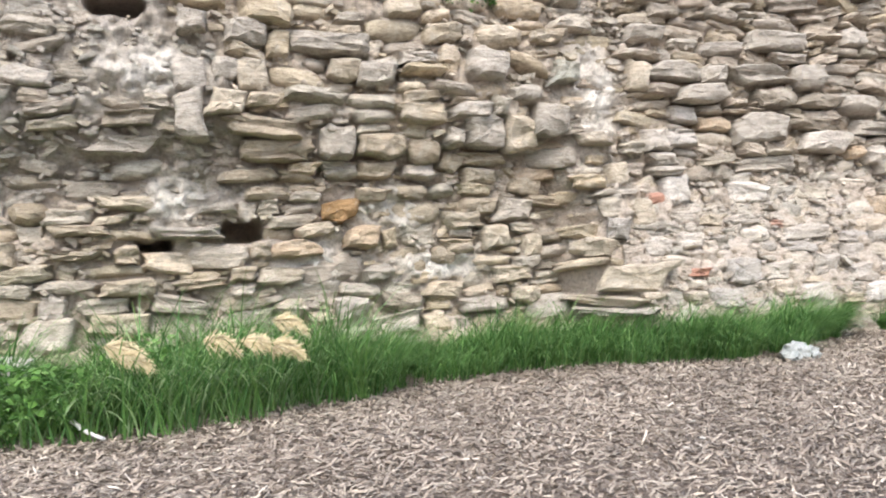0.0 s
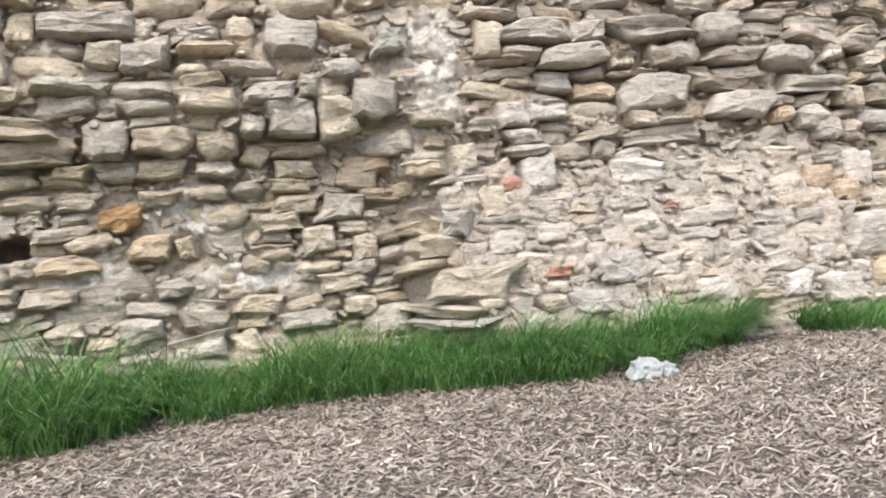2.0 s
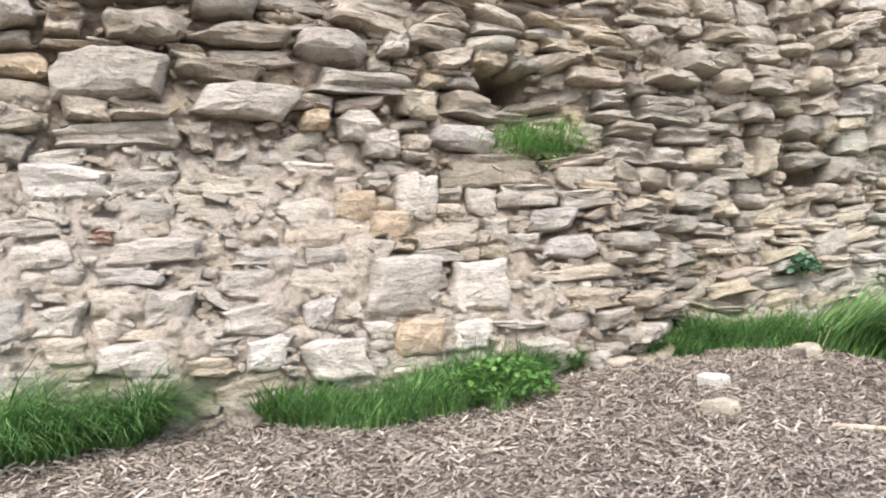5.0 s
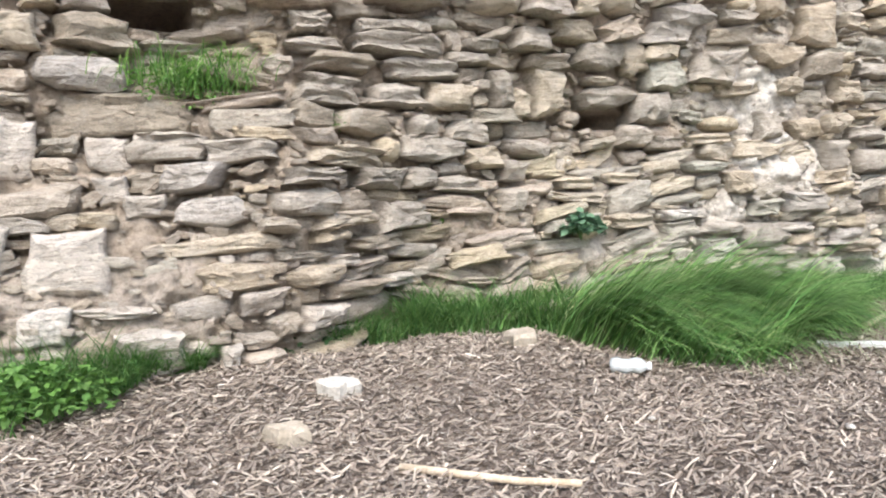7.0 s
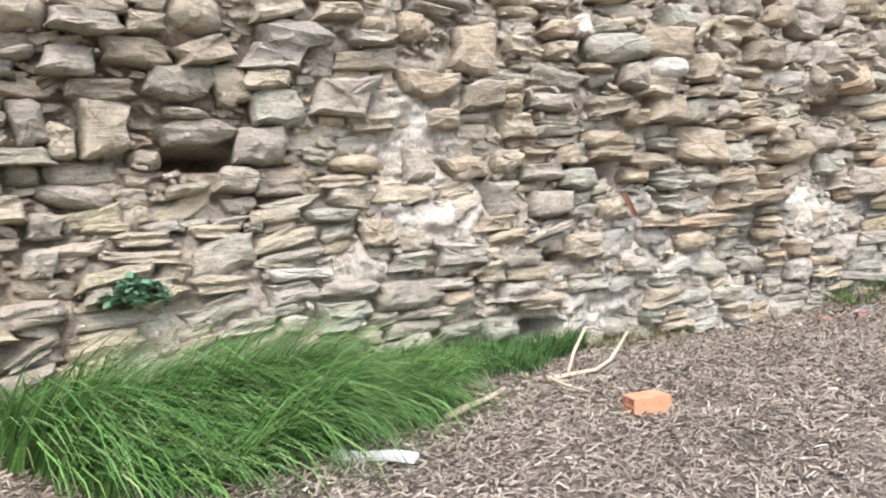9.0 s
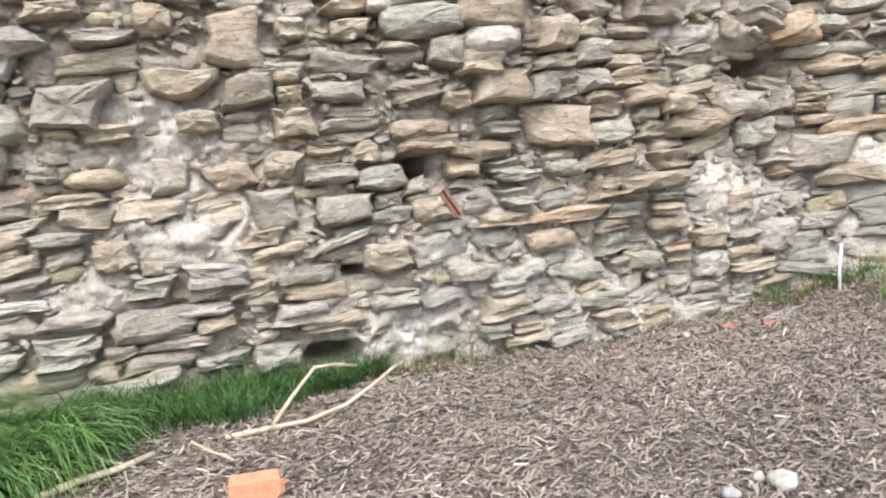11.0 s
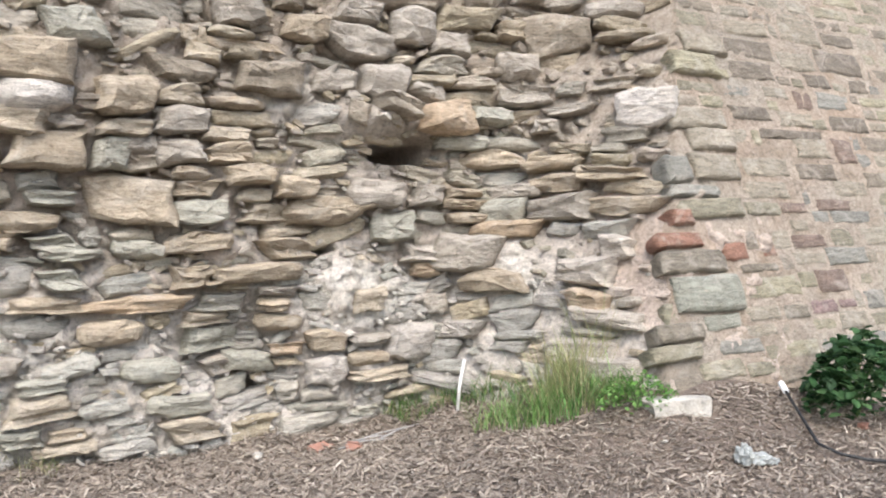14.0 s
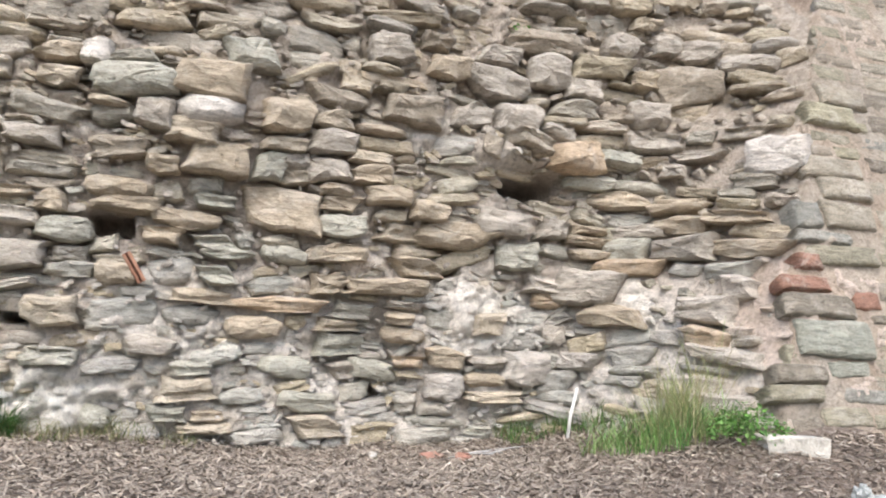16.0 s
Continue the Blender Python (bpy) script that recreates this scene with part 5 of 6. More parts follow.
# ---- plants ----
def leafy(name, label, centre, spread, height, count, leaf, tones, seed, category="plant", face=None, stems=7):
    """A low leafy herb or shrub: stems as one part, leaves as another. face: a wall point it hangs from, falling along -y."""
    rng = random.Random(seed)
    thing = tagged(new(name), label, category)
    thing.location = centre
    bm = bmesh.new()
    for _ in range(stems):
        a, r = rng.uniform(0, 2 * math.pi), rng.random() ** 0.5 * 0.7
        tip = (math.cos(a) * r * spread[0], math.sin(a) * r * spread[1], height * rng.uniform(0.5, 0.9))
        mid = (tip[0] * 0.35, tip[1] * 0.35, tip[2] * 0.55)
        t = tube([(0, 0, -0.02), mid, tip], [0.006, 0.004, 0.002], 5)
        me = bpy.data.meshes.new("stems")
        t.to_mesh(me)
        t.free()
        bm.from_mesh(me)
        bpy.data.meshes.remove(me)
    part("stems", bm, STEM, thing)
    vs, fs, ts = [], [], []
    for _ in range(count):
        a, r, q = rng.uniform(0, 2 * math.pi), rng.random() ** 0.55, rng.random()
        lump = 1 + 0.3 * noise.noise(Vector((math.cos(a) * 1.5, math.sin(a) * 1.5, q * 2 + seed)))
        dome = math.sqrt(max(0.0, 1 - (r * 0.95) ** 2))
        p = Vector((math.cos(a) * r * spread[0] * lump, math.sin(a) * r * spread[1] * lump, height * lump * dome * (0.15 + 0.85 * q ** 0.6)))
        if face:
            p.z -= face * max(0.0, -p.y) / spread[1]
        s = rng.uniform(*leaf)
        m = Matrix.Translation(p) @ Euler((rng.uniform(-0.9, 0.7), rng.uniform(-0.6, 0.6), rng.uniform(0, 6.3))).to_matrix().to_4x4()
        n = len(vs)
        for x, y, z in ((0, -0.5, 0), (0.36, -0.1, 0.1), (0.26, 0.3, 0.08), (0, 0.55, -0.05), (-0.26, 0.3, 0.08), (-0.36, -0.1, 0.1)):
            vs.append(m @ Vector((x * s, y * s, z * s)))
        tone = np.array(rng.choice(tones)) * rng.uniform(0.75, 1.25)
        ts += [tone] * 6
        fs += [(n, n + 1, n + 2, n + 3), (n, n + 3, n + 4, n + 5)]
    part("leaves", mesh_from("leaves", [tuple(v) for v in vs], fs, LEAF, True, ts), None, thing)
    return thing


STEM = plain("green_stem", (0.07, 0.12, 0.04), (0.14, 0.2, 0.07), 0.7, 20.0, 0.002)
BRIGHT = [(0.12, 0.24, 0.05), (0.09, 0.19, 0.045), (0.16, 0.29, 0.08)]
DEEP = [(0.03, 0.075, 0.025), (0.045, 0.1, 0.035), (0.025, 0.06, 0.022), (0.07, 0.13, 0.05)]
BLUISH = [(0.12, 0.22, 0.13), (0.15, 0.26, 0.16), (0.09, 0.17, 0.1)]


def at_ground(x, y, lift=0.0):
    return (x, y, ground_z(x, y) + lift)


leafy("weed", "bright green clover-like weed at the wall foot", at_ground(9.28, -1.25), (0.42, 0.26), 0.3, 1000, (0.03, 0.065), BRIGHT, 1)
leafy("weed", "small bright green weed in the grass", at_ground(8.15, -0.85), (0.3, 0.18), 0.16, 220, (0.03, 0.055), BRIGHT, 2)
leafy("weed", "yellow-green leafy weed among the grass", at_ground(1.75, -0.85), (0.34, 0.22), 0.34, 260, (0.03, 0.07), BRIGHT, 3)
leafy("weed", "dense green weed in tall grass", at_ground(-1.0, -1.15), (0.7, 0.4), 0.5, 620, (0.03, 0.06), BRIGHT + DEEP, 4)
leafy("weed", "broad-leaved bright green weed in tall grass", at_ground(-0.75, -1.6), (0.6, 0.3), 0.5, 800, (0.04, 0.08), BRIGHT, 24)
leafy("weed", "broad-leaved green weed behind the reeds", at_ground(0.1, -1.2), (0.7, 0.3), 0.52, 800, (0.04, 0.075), BRIGHT, 25)
leafy("weed", "low dark green weed beside white stones", at_ground(10.85, -0.62), (0.5, 0.12), 0.16, 160, (0.03, 0.06), DEEP, 5)
leafy("wall_plant", "light green plant trailing from a wall niche", (10.3, wall_y(10.3, 2.05) - 0.14, 2.02), (0.45, 0.24), 0.22, 900, (0.018, 0.042), [(r * 1.25, g * 1.25, b * 1.25) for r, g, b in BRIGHT], 6, face=0.18)
leafy("wall_plant", "small green plant rooted in the wall joints", (12.09, wall_y(12.09, 0.95) - 0.06, 0.9), (0.16, 0.1), 0.16, 70, (0.03, 0.05), BRIGHT, 7)
leafy("wall_plant", "blue-green spiky plant at the wall foot", (13.5, wall_y(13.5, 0.85) - 0.2, 0.76), (0.22, 0.12), 0.22, 220, (0.05, 0.1), BLUISH, 8)
leafy("wall_plant", "tiny green plant in a wall crack", (11.35, wall_y(11.35, 1.75) - 0.1, 1.72), (0.12, 0.08), 0.12, 46, (0.02, 0.04), BRIGHT, 9)
leafy("wall_plant", "green tuft hanging from the high masonry", (1.05, wall_y(1.05, 3.62) - 0.08, 3.6), (0.16, 0.12), 0.14, 70, (0.03, 0.05), BRIGHT, 10)
leafy("wall_plant", "green plant growing high in the wall", (3.25, wall_y(3.25, 3.72) - 0.1, 3.66), (0.3, 0.15), 0.24, 130, (0.03, 0.06), BRIGHT + DEEP, 11)
leafy("wall_plant", "small plant high in the rubble", (21.3, wall_y(21.3, 3.78) - 0.1, 3.75), (0.12, 0.1), 0.12, 50, (0.03, 0.05), BRIGHT, 12)
leafy("weed", "fresh green weed in the grass tuft", at_ground(22.22, -2.25), (0.34, 0.18), 0.26, 420, (0.02, 0.045), BRIGHT, 13)
leafy("shrub", "dark green leafy shrub against the tower foot", at_ground(23.96, -2.72), (0.5, 0.26), 0.66, 820, (0.05, 0.11), DEEP, 14, "shrub", stems=12)


def reed(x, y, height, lean, seed):
    """A reed: stem, arching leaves and a feathery straw-coloured head."""
    rng = random.Random(seed)
    thing = tagged(new("reed"), "reed with a feathery straw-coloured seed head", "reed", "reeds in the grass")
    thing.location = at_ground(x, y, -0.02)
    top = Vector((lean, -0.1, height))
    part("stem", tube([(0, 0, 0), (lean * 0.3, -0.02, height * 0.5), top], [0.006, 0.005, 0.003], 6), STEM, thing)
    vs, fs, ts = [], [], []
    for _ in range(300):
        t = rng.random()
        p = top + Vector((0.2 * t, -0.06 * t, 0.12 * t - 0.2 * t * t))
        a = rng.uniform(0, 6.3)
        ln = rng.uniform(0.07, 0.17) * (1 - 0.4 * t)
        d = Vector((math.cos(a) * 0.5 + (0.9 if lean > 0 else -0.9), math.sin(a) * 0.5, rng.uniform(-0.9, 0.45))).normalized() * ln
        s = Vector((0, 0, 1)).cross(d).normalized() * rng.uniform(0.0025, 0.005)
        n = len(vs)
        vs += [p - s * 0.3, p + s * 0.3, p + d * 0.6 + s + Vector((0, 0, -0.01)), p + d + Vector((0, 0, -0.03))]
        ts += [np.array(rng.choice(((0.42, 0.35, 0.21), (0.5, 0.42, 0.27), (0.36, 0.29, 0.16)))) * rng.uniform(0.85, 1.2)] * 4
        fs.append((n, n + 1, n + 2, n + 3))
    part("seed_head", mesh_from("seed_head", [tuple(v) for v in vs], fs, STRAW, True, ts), None, thing, "straw-coloured feathery head")
    for k in range(7):
        a = rng.uniform(-1.2, 1.2) + (0 if rng.random() < 0.5 else math.pi)
        out, z0, ln = Vector((math.cos(a), math.sin(a) * 0.6 - 0.3, 0)), height * rng.uniform(0.2, 0.75), rng.uniform(0.3, 0.5)
        side = Vector((-out.y, out.x, 0)).normalized()
        v, f = [], []
        for i in range(6):
            t = i / 5
            p = Vector((lean * 0.3, 0, z0)) + out * ln * t * 0.85 + Vector((0, 0, ln * (0.55 * t - 0.85 * t * t)))
            w = 0.012 * (1 - t) ** 0.7 + 0.001
            v += [tuple(p - side * w), tuple(p + side * w)]
            if i:
                f.append((2 * i - 2, 2 * i - 1, 2 * i + 1, 2 * i))
        part("leaf", mesh_from("leaf", v, f, LEAF, True, [(0.24, 0.32, 0.16)] * len(v)), None, thing)


for rx, ry, rh, rl in ((-0.42, -1.75, 0.62, 0.14), (-0.38, -1.82, 0.56, 0.16), (0.22, -1.75, 0.6, 0.12), (0.46, -1.8, 0.58, 0.12), (0.62, -1.85, 0.54, 0.14), (0.72, -1.55, 0.68, 0.12)):
    reed(rx, ry, rh, rl, int(rx * 100) + 50)


# ---- loose things on the litter ----
def rock(name, label, x, y, size, seed, material=LIMESTONE, group="", sink=0.12, category="stone", turn=0.0):
    """A rounded pebble, or, when larger, an angular broken stone bedded in the litter."""
    if max(size) < 0.15:
        bm = lumpy(size, seed, 2, 0.5, 1.7)
        for v in bm.verts:
            v.co.z = max(v.co.z, -size[2] * 0.36)
        ob = tagged(new(name, from_bm(name, bm, material, True)), label, category, group)
        ob.matrix_basis = pose(*at_ground(x, y, size[2] * (0.36 - sink) + 0.012), 0, 0, turn)
        return ob
    rng = random.Random(seed)
    v, f = stone_shape(rng, "block")
    v = v * (size[0], size[2], size[1])
    bm = bmesh.new()
    vs = [bm.verts.new((p[0], p[2], -p[1])) for p in v]
    for face in f:
        bm.faces.new([vs[k] for k in face])
    bm.faces.new(vs[:10])
    bmesh.ops.subdivide_edges(bm, edges=bm.edges[:], cuts=2, use_grid_fill=True)
    for q in bm.verts:
        k = 0.1 * noise.fractal(q.co * 9 + Vector((seed, 0, 0)), 1.0, 2.0, 3)
        q.co += Vector((q.co.x, q.co.y, q.co.z * 0.5)) * k
    ob = tagged(new(name, from_bm(name, bm, material, False)), label, category, group)
    ob.matrix_basis = pose(*at_ground(x, y, -0.02), 0, 0, turn)
    return ob


GREY_PEBBLE = plain("grey_pebble", (0.22, 0.21, 0.2), (0.42, 0.4, 0.38), 0.8, 14.0, 0.004)
BUFF_STONE = plain("buff_stone", (0.26, 0.225, 0.17), (0.44, 0.385, 0.31), 0.9, 10.0, 0.01)
rock("stone", "white angular stone lying on the seaweed litter", 10.84, -1.63, (0.22, 0.19, 0.11), 1, turn=25)
rock("stone", "buff stone half sunk in the litter", 10.42, -2.14, (0.2, 0.15, 0.12), 2, BUFF_STONE)
rock("stone", "dull pale stone beside the grass clump", 12.24, -1.24, (0.26, 0.2, 0.12), 15, BUFF_STONE)
for k, (fx, fy, fw, fh) in enumerate(((12.5, -0.45, 0.5, 0.16), (12.98, -0.36, 0.5, 0.22))):
    rock("fallen_stone", "fallen buff stone at the foot of the wall", fx, fy, (fw, 0.4, fh), 60 + k, BUFF_STONE, "fallen stones at the wall foot", turn=k * 17)
rock("pebble", "small pale pebble on the litter", 10.37, -3.4, (0.09, 0.08, 0.07), 4)
rock("pebble", "buff cobble on the litter", 10.55, -3.5, (0.2, 0.14, 0.1), 5, BUFF_STONE)
rock("pebble", "pale cobble on the litter", 11.04, -3.72, (0.13, 0.11, 0.12), 6)
rock("stone", "pale stone block half hidden in tall grass", -1.1, -0.85, (0.62, 0.4, 0.5), 7)
rock("stone", "long white stone block at the tower foot", 22.5, -2.4, (0.52, 0.2, 0.09), 8, turn=-25)
rock("stone", "small white stone beside the wall foot", 19.95, -0.62, (0.09, 0.07, 0.06), 9)
rock("cobble", "bright white cobble on the litter", 18.13, -3.62, (0.13, 0.12, 0.12), 10, group="cobbles on the beach")
rock("cobble", "small white cobble beside a larger one", 18.1, -3.5, (0.06, 0.06, 0.06), 11, group="cobbles on the beach")
peb = random.Random(12)
for k in range(46):
    px, py = peb.gauss(17.95, 0.42), -3.98 + peb.gauss(0, 0.16)
    sz = 0.025 + 0.075 * peb.random() ** 1.6
    grey_one = peb.random() < 0.6
    rock("pebble", "smooth grey pebble on the beach" if grey_one else "smooth pale pebble on the beach", px, py, (sz * 1.25, sz, sz * 0.7), 20 + k, GREY_PEBBLE if grey_one else LIMESTONE, "pebbles on the beach", turn=peb.uniform(0, 180))
scatter = random.Random(13)
for k in range(30):
    px, py = scatter.uniform(0, 25), scatter.uniform(-4.2, -2.2)
    sz = scatter.uniform(0.025, 0.05)
    rock("pebble", "tiny pale pebble in the litter", px, py, (sz * 1.4, sz, sz * 0.6), 90 + k, LIMESTONE, "pebbles in the litter", turn=scatter.uniform(0, 180))


def stick(label, points, radius, material=WOOD, name="stick", squash=1.0, taper=0.7, group=""):
    pts = [Vector(at_ground(x, y, lift + radius * squash)) for x, y, lift in points]
    r = [radius * (1 - (1 - taper) * i / (len(pts) - 1)) for i in range(len(pts))]
    return tagged(new(name, from_bm(name, tube(pts, r, 8, squash), material, True)), label, "stick", group)


stick("pale peeled stick lying on the litter", [(10.8, -2.66, 0.01), (11.0, -2.84, 0.015), (11.2, -3.02, 0.015), (11.4, -3.2, 0.01)], 0.019, taper=0.9)
stick("bleached stick at the edge of the grass", [(1.35, -1.25, 0.02), (1.5, -1.2, 0.03), (1.72, -1.16, 0.02)], 0.016)
stick("white broken stick in the grass edge", [(-0.48, -1.78, 0.12), (-0.38, -1.88, 0.06), (-0.28, -1.97, 0.02)], 0.016, WOOD_WHITE)
stick("thin pale stalk in the grass", [(3.35, -1.05, 0.02), (3.42, -1.0, 0.12), (3.5, -0.95, 0.22)], 0.006)
DEADWOOD = "dead branches by the wall"
stick("bent dead branch rising from the litter", [(16.25, -1.35, 0.01), (16.4, -1.25, 0.16), (16.58, -1.18, 0.32), (16.72, -1.1, 0.3), (16.9, -1.02, 0.24)], 0.014, group=DEADWOOD)
stick("long bleached dead branch on the litter", [(15.95, -1.5, 0.02), (16.2, -1.48, 0.02), (16.45, -1.42, 0.03), (16.75, -1.25, 0.06), (17.0, -1.1, 0.12), (17.2, -0.98, 0.2)], 0.017, WOOD, group=DEADWOOD)
stick("bleached driftwood branch half buried in litter", [(14.95, -1.75, 0.01), (15.15, -1.72, 0.03), (15.35, -1.62, 0.02), (15.55, -1.55, 0.04)], 0.024, group=DEADWOOD)
stick("thin dead twig on the litter", [(15.2, -1.5, 0.1), (15.32, -1.55, 0.06), (15.45, -1.62, 0.02)], 0.009, group=DEADWOOD)
stick("thin bleached twig on the litter", [(15.75, -1.75, 0.12), (15.85, -1.8, 0.06), (15.95, -1.9, 0.02)], 0.008, group=DEADWOOD)
for k, (a, b, c, d) in enumerate(((20.6, -0.75, 21.0, -0.8), (20.7, -0.7, 21.15, -0.7), (20.85, -0.85, 21.25, -0.72), (20.5, -0.86, 20.9, -0.9))):
    stick("thin grey twig on rubble at the wall foot", [(a, b, 0.02), ((a + c) / 2, (b + d) / 2 + 0.02, 0.035), (c, d, 0.02)], 0.007, GREY_PEBBLE, "twig", group="twigs at the wall foot")
# leaning white post
post = tagged(new("post", from_bm("post", tube([(0, 0, -0.05), (0.03, 0.01, 0.2), (0.09, 0.02, 0.44)], [0.015, 0.014, 0.013], 8), WOOD_WHITE, True)), "thin white post leaning at the wall foot", "post")
post.location = at_ground(21.58, -0.78)


def plank():
    bm = bmesh.new()
    bmesh.ops.create_grid(bm, x_segments=10, y_segments=2, size=0.5)
    for v in bm.verts:
        v.co = Vector((v.co.x * 0.47, v.co.y * 0.1, 0.012 * math.sin(v.co.x * 5)))
        if abs(v.co.x) > 0.22:
            v.co.x += 0.03 * noise.noise(v.co * 40)
    bmesh.ops.solidify(bm, geom=bm.faces[:], thickness=0.022)
    ob = tagged(new("plank", from_bm("plank", bm, WOOD_WHITE)), "weathered whitish plank lying on the litter", "plank")
    ob.matrix_basis = pose(*at_ground(14.26, -2.22, 0.035), 3, 2, -52)


plank()


def bottle():
    """Crushed clear-white plastic drinks bottle with its cap."""
    thing = tagged(new("plastic_bottle"), "crumpled whitish plastic bottle lying on the litter", "bottle")
    thing.matrix_basis = pose(*at_ground(12.58, -1.98, 0.055), 0, 0, -42)
    profile = [(0.85 * a, 1.6 * r) for a, r in [(-0.13, 0.026), (-0.125, 0.036), (-0.09, 0.038), (-0.06, 0.033), (-0.03, 0.037), (0.0, 0.032), (0.03, 0.037), (0.07, 0.037), (0.1, 0.024), (0.115, 0.014), (0.13, 0.013)]]
    bm = tube([(x, 0.006 * math.sin(x * 40), 0.004 * math.sin(x * 60)) for x, _ in profile], [r for _, r in profile], 14, 0.8)
    part("body", bm, BOTTLE, thing, "clouded plastic body", True)
    part("cap", tube([(0.104, 0, 0), (0.128, 0, 0)], [0.026, 0.025], 12), PLASTIC_WHITE, thing, "white screw cap", False)


BOTTLE, bn, bl, bb = nodes_of("clouded_plastic", 0.25)
bb.inputs["Base Color"].default_value = (0.72, 0.76, 0.76, 1)
bb.inputs["Transmission Weight"].default_value = 0.45
bump(bn, bl, bb, noise_node(bn, bl, bn.new("ShaderNodeNewGeometry").outputs["Position"], 45.0, 4.0).outputs[0], 0.8, 0.01)
bottle()


def crumpled(name, label, lobes, material, x, y, category):
    """A crumpled sheet in one mesh: lobes are offset and size."""
    bm = bmesh.new()
    for k, (ox, oy, oz, sx, sy, sz) in enumerate(lobes):
        b = lumpy((sx, sy, sz), 30 + k + int(x), 3, 0.55, 3.4)
        for v in b.verts:
            v.co.z = max(v.co.z, -sz * 0.3)
            v.co += Vector((ox, oy, oz))
        me = bpy.data.meshes.new("lobe")
        b.to_mesh(me)
        b.free()
        bm.from_mesh(me)
        bpy.data.meshes.remove(me)
    ob = tagged(new(name, from_bm(name, bm, material, False)), label, category)
    ob.location = at_ground(x, y, 0.04)
    return ob


crumpled("plastic_bag", "crumpled dirty white plastic bag at the grass edge", [(-0.06, 0, 0.03, 0.24, 0.2, 0.2), (0.1, -0.03, 0.01, 0.17, 0.16, 0.16)], BAG := plain("dirty_white_film", (0.22, 0.235, 0.225), (0.38, 0.39, 0.37), 0.5, 16.0, 0.02), 5.6, -1.8, "bag")
crumpled("rag", "crumpled whitish rag on the litter", [(-0.06, 0.03, 0.02, 0.12, 0.12, 0.15), (0.02, -0.02, 0.0, 0.15, 0.12, 0.09), (0.11, -0.04, -0.02, 0.1, 0.09, 0.05)], BAG, 22.56, -2.98, "rag")


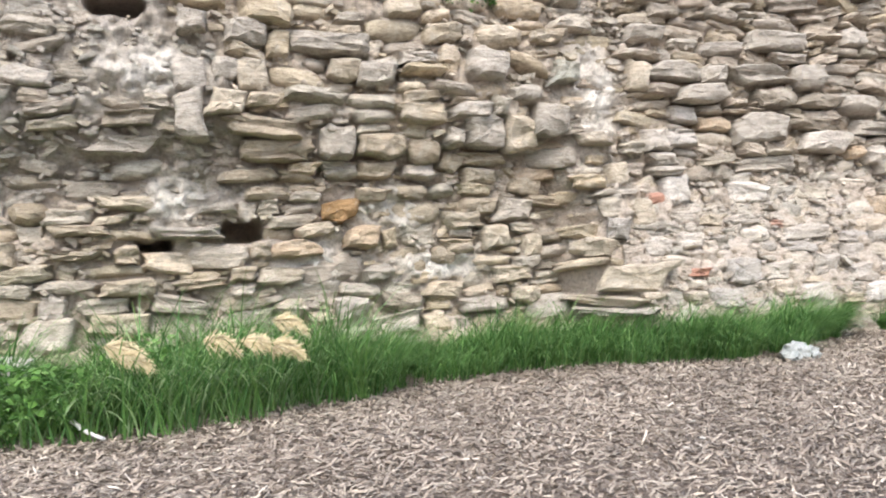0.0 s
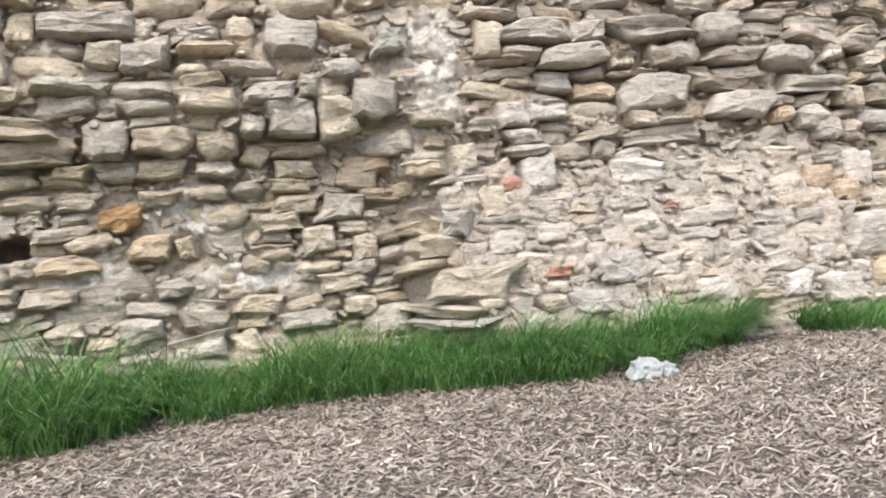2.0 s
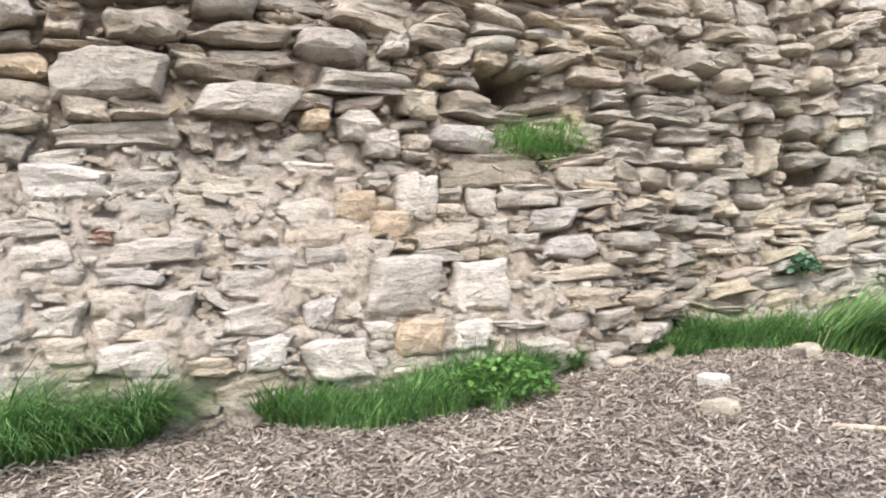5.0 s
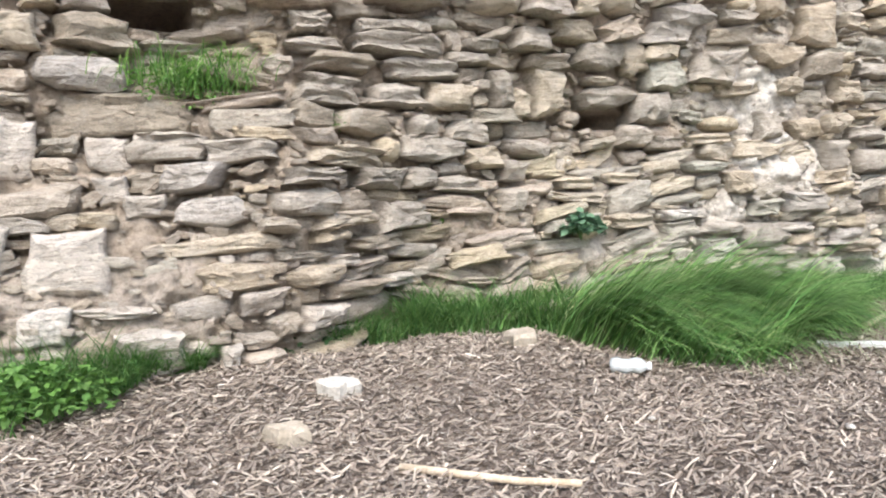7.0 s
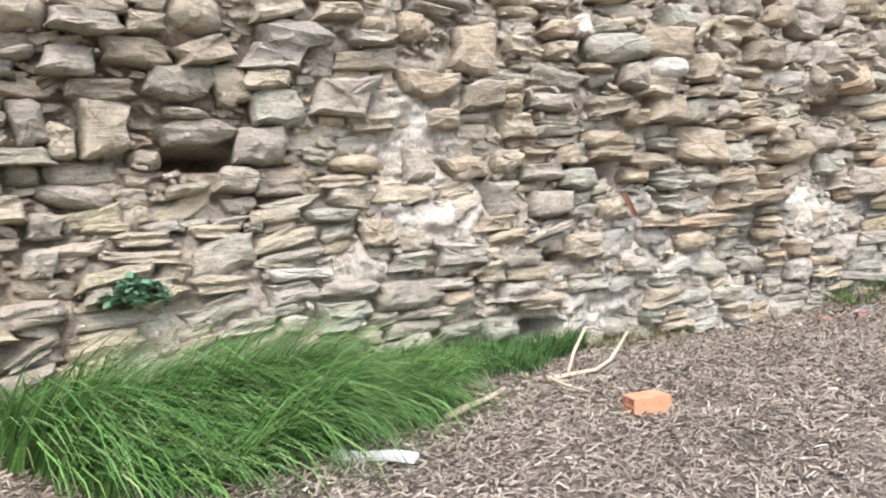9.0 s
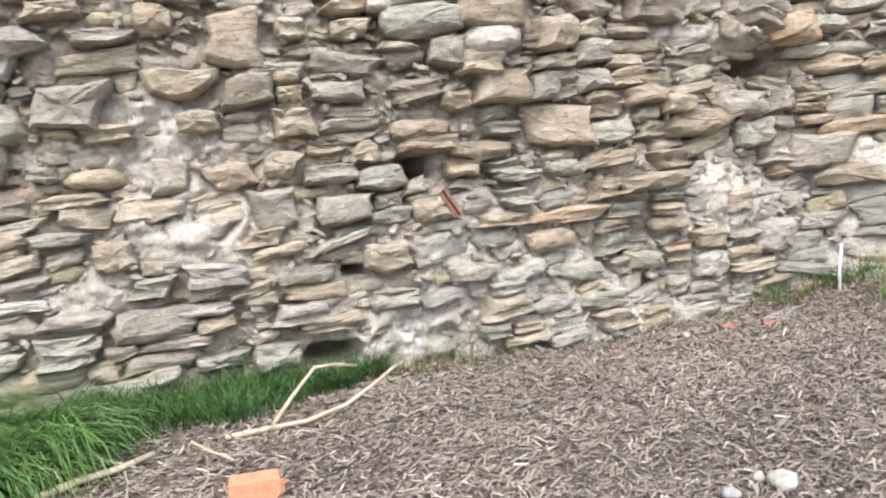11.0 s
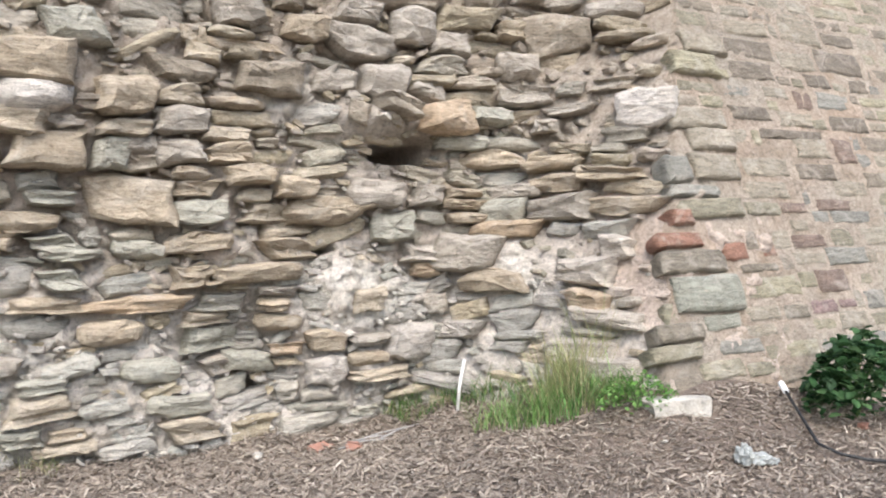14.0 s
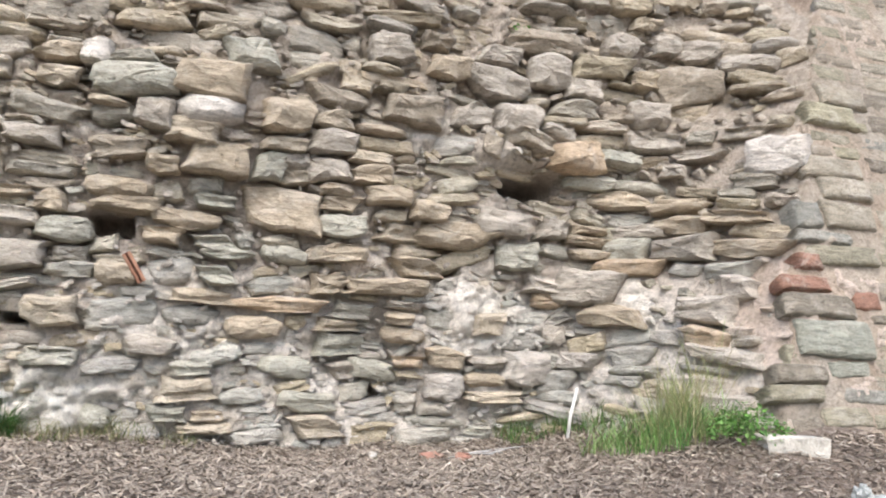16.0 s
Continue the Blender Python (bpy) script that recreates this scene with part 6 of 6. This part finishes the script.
def hollow_brick(label, x, y, size, turn, tip, material=BRICK, broken=True, lift=0.0, hole_rows=2):
    """A perforated clay brick: shell, webs and, where broken, a ragged end."""
    w, d, h = size
    rng = random.Random(int(x * 10))
    thing = tagged(new("hollow_brick"), label, "brick")
    thing.matrix_basis = pose(*at_ground(x, y, h / 2 + lift), tip, 0, turn)
    def box(x0, x1, y0, y1, z0, z1, rag=0.0):
        bm = bmesh.new()
        bmesh.ops.create_cube(bm, size=1.0)
        bmesh.ops.subdivide_edges(bm, edges=[e for e in bm.edges if abs(e.verts[0].co.y - e.verts[1].co.y) > 0.5 or abs(e.verts[0].co.z - e.verts[1].co.z) > 0.5], cuts=2)
        for v in bm.verts:
            v.co = Vector((x0 + (v.co.x + 0.5) * (x1 - x0), y0 + (v.co.y + 0.5) * (y1 - y0), z0 + (v.co.z + 0.5) * (z1 - z0)))
            if v.co.x > x1 - 1e-4:
                v.co.x -= rag * rng.random()
        bmesh.ops.bevel(bm, geom=[e for e in bm.edges if e.calc_face_angle(0) > 1.2], offset=0.0025, segments=1, affect="EDGES")
        return bm
    t, rag = 0.012, 0.06 if broken else 0.0
    part("top_wall", box(-w / 2, w / 2, -d / 2, d / 2, h / 2 - t, h / 2, rag), material, thing)
    part("bottom_wall", box(-w / 2, w / 2, -d / 2, d / 2, -h / 2, -h / 2 + t, rag), material, thing)
    for s in (-1, 1):
        part("side_wall", box(-w / 2, w / 2, min(s * d / 2, s * (d / 2 - t)), max(s * d / 2, s * (d / 2 - t)), -h / 2 + t, h / 2 - t, rag), material, thing)
    for k in range(hole_rows):
        yy = -d / 2 + d * (k + 1) / (hole_rows + 1)
        part("web", box(-w / 2, w / 2 - 0.01, yy - 0.004, yy + 0.004, -h / 2 + t, h / 2 - t, rag), material, thing)
    part("middle_web", box(-w / 2, w / 2 - 0.015, -d / 2 + t, d / 2 - t, -0.004, 0.004, rag), material, thing)


hollow_brick("broken orange hollow brick lying on the litter", 16.02, -2.38, (0.27, 0.13, 0.12), -12, 4)
hollow_brick("broken red hollow brick in rubble at the wall foot", 20.45, -0.62, (0.2, 0.12, 0.08), 25, 12, BRICK_OLD, lift=-0.04)
hollow_brick("broken red hollow brick piece by the wall foot", 20.62, -0.9, (0.12, 0.1, 0.06), -30, -8, BRICK_OLD, hole_rows=1)
hollow_brick("small red brick piece on the litter", 23.85, -2.85, (0.1, 0.06, 0.04), 15, 0, BRICK_OLD, hole_rows=1)


def roof_tile():
    """Curved clay tile sherd stuck slantwise in a joint."""
    bm = bmesh.new()
    rows = []
    for i in range(6):
        a = (i / 5 - 0.5) * 1.7
        rows.append([bm.verts.new((0.045 * math.sin(a), -0.045 * math.cos(a) + 0.02, z)) for z in (-0.13, -0.04, 0.05, 0.13)])
    for a, b in zip(rows, rows[1:]):
        for k in range(3):
            bm.faces.new((a[k], b[k], b[k + 1], a[k + 1]))
    bmesh.ops.solidify(bm, geom=bm.faces[:], thickness=0.014)
    ob = tagged(new("roof_tile", from_bm("roof_tile", bm, TILE, False)), "red curved roof tile sherd stuck in a wall joint", "tile")
    ob.matrix_basis = pose(18.03, wall_y(18.03, 1.3) - 0.2, 1.29, 0, -32, 0)


roof_tile()


def cane():
    """Black pole with a white end cap lying on the litter."""
    thing = tagged(new("pole"), "thin black pole with a white end on the litter", "pole")
    path = [(23.36, -2.58), (23.25, -2.8), (23.12, -3.02), (23.18, -3.15), (23.3, -3.27), (23.5, -3.38), (23.85, -3.5)]
    pts = [Vector(at_ground(x, y, 0.05 + 0.05 * (k == 0) + 0.02 * (k == 1))) for k, (x, y) in enumerate(path)]
    part("shaft", tube(pts, [0.011] * len(pts), 8), BLACK, thing, "", True)
    d = (pts[0] - pts[1]).normalized()
    part("end_cap", tube([pts[0] + d * 0.001, pts[0] + d * 0.1], [0.022, 0.022], 10), PLASTIC_WHITE, thing, "white end cap")


cane()
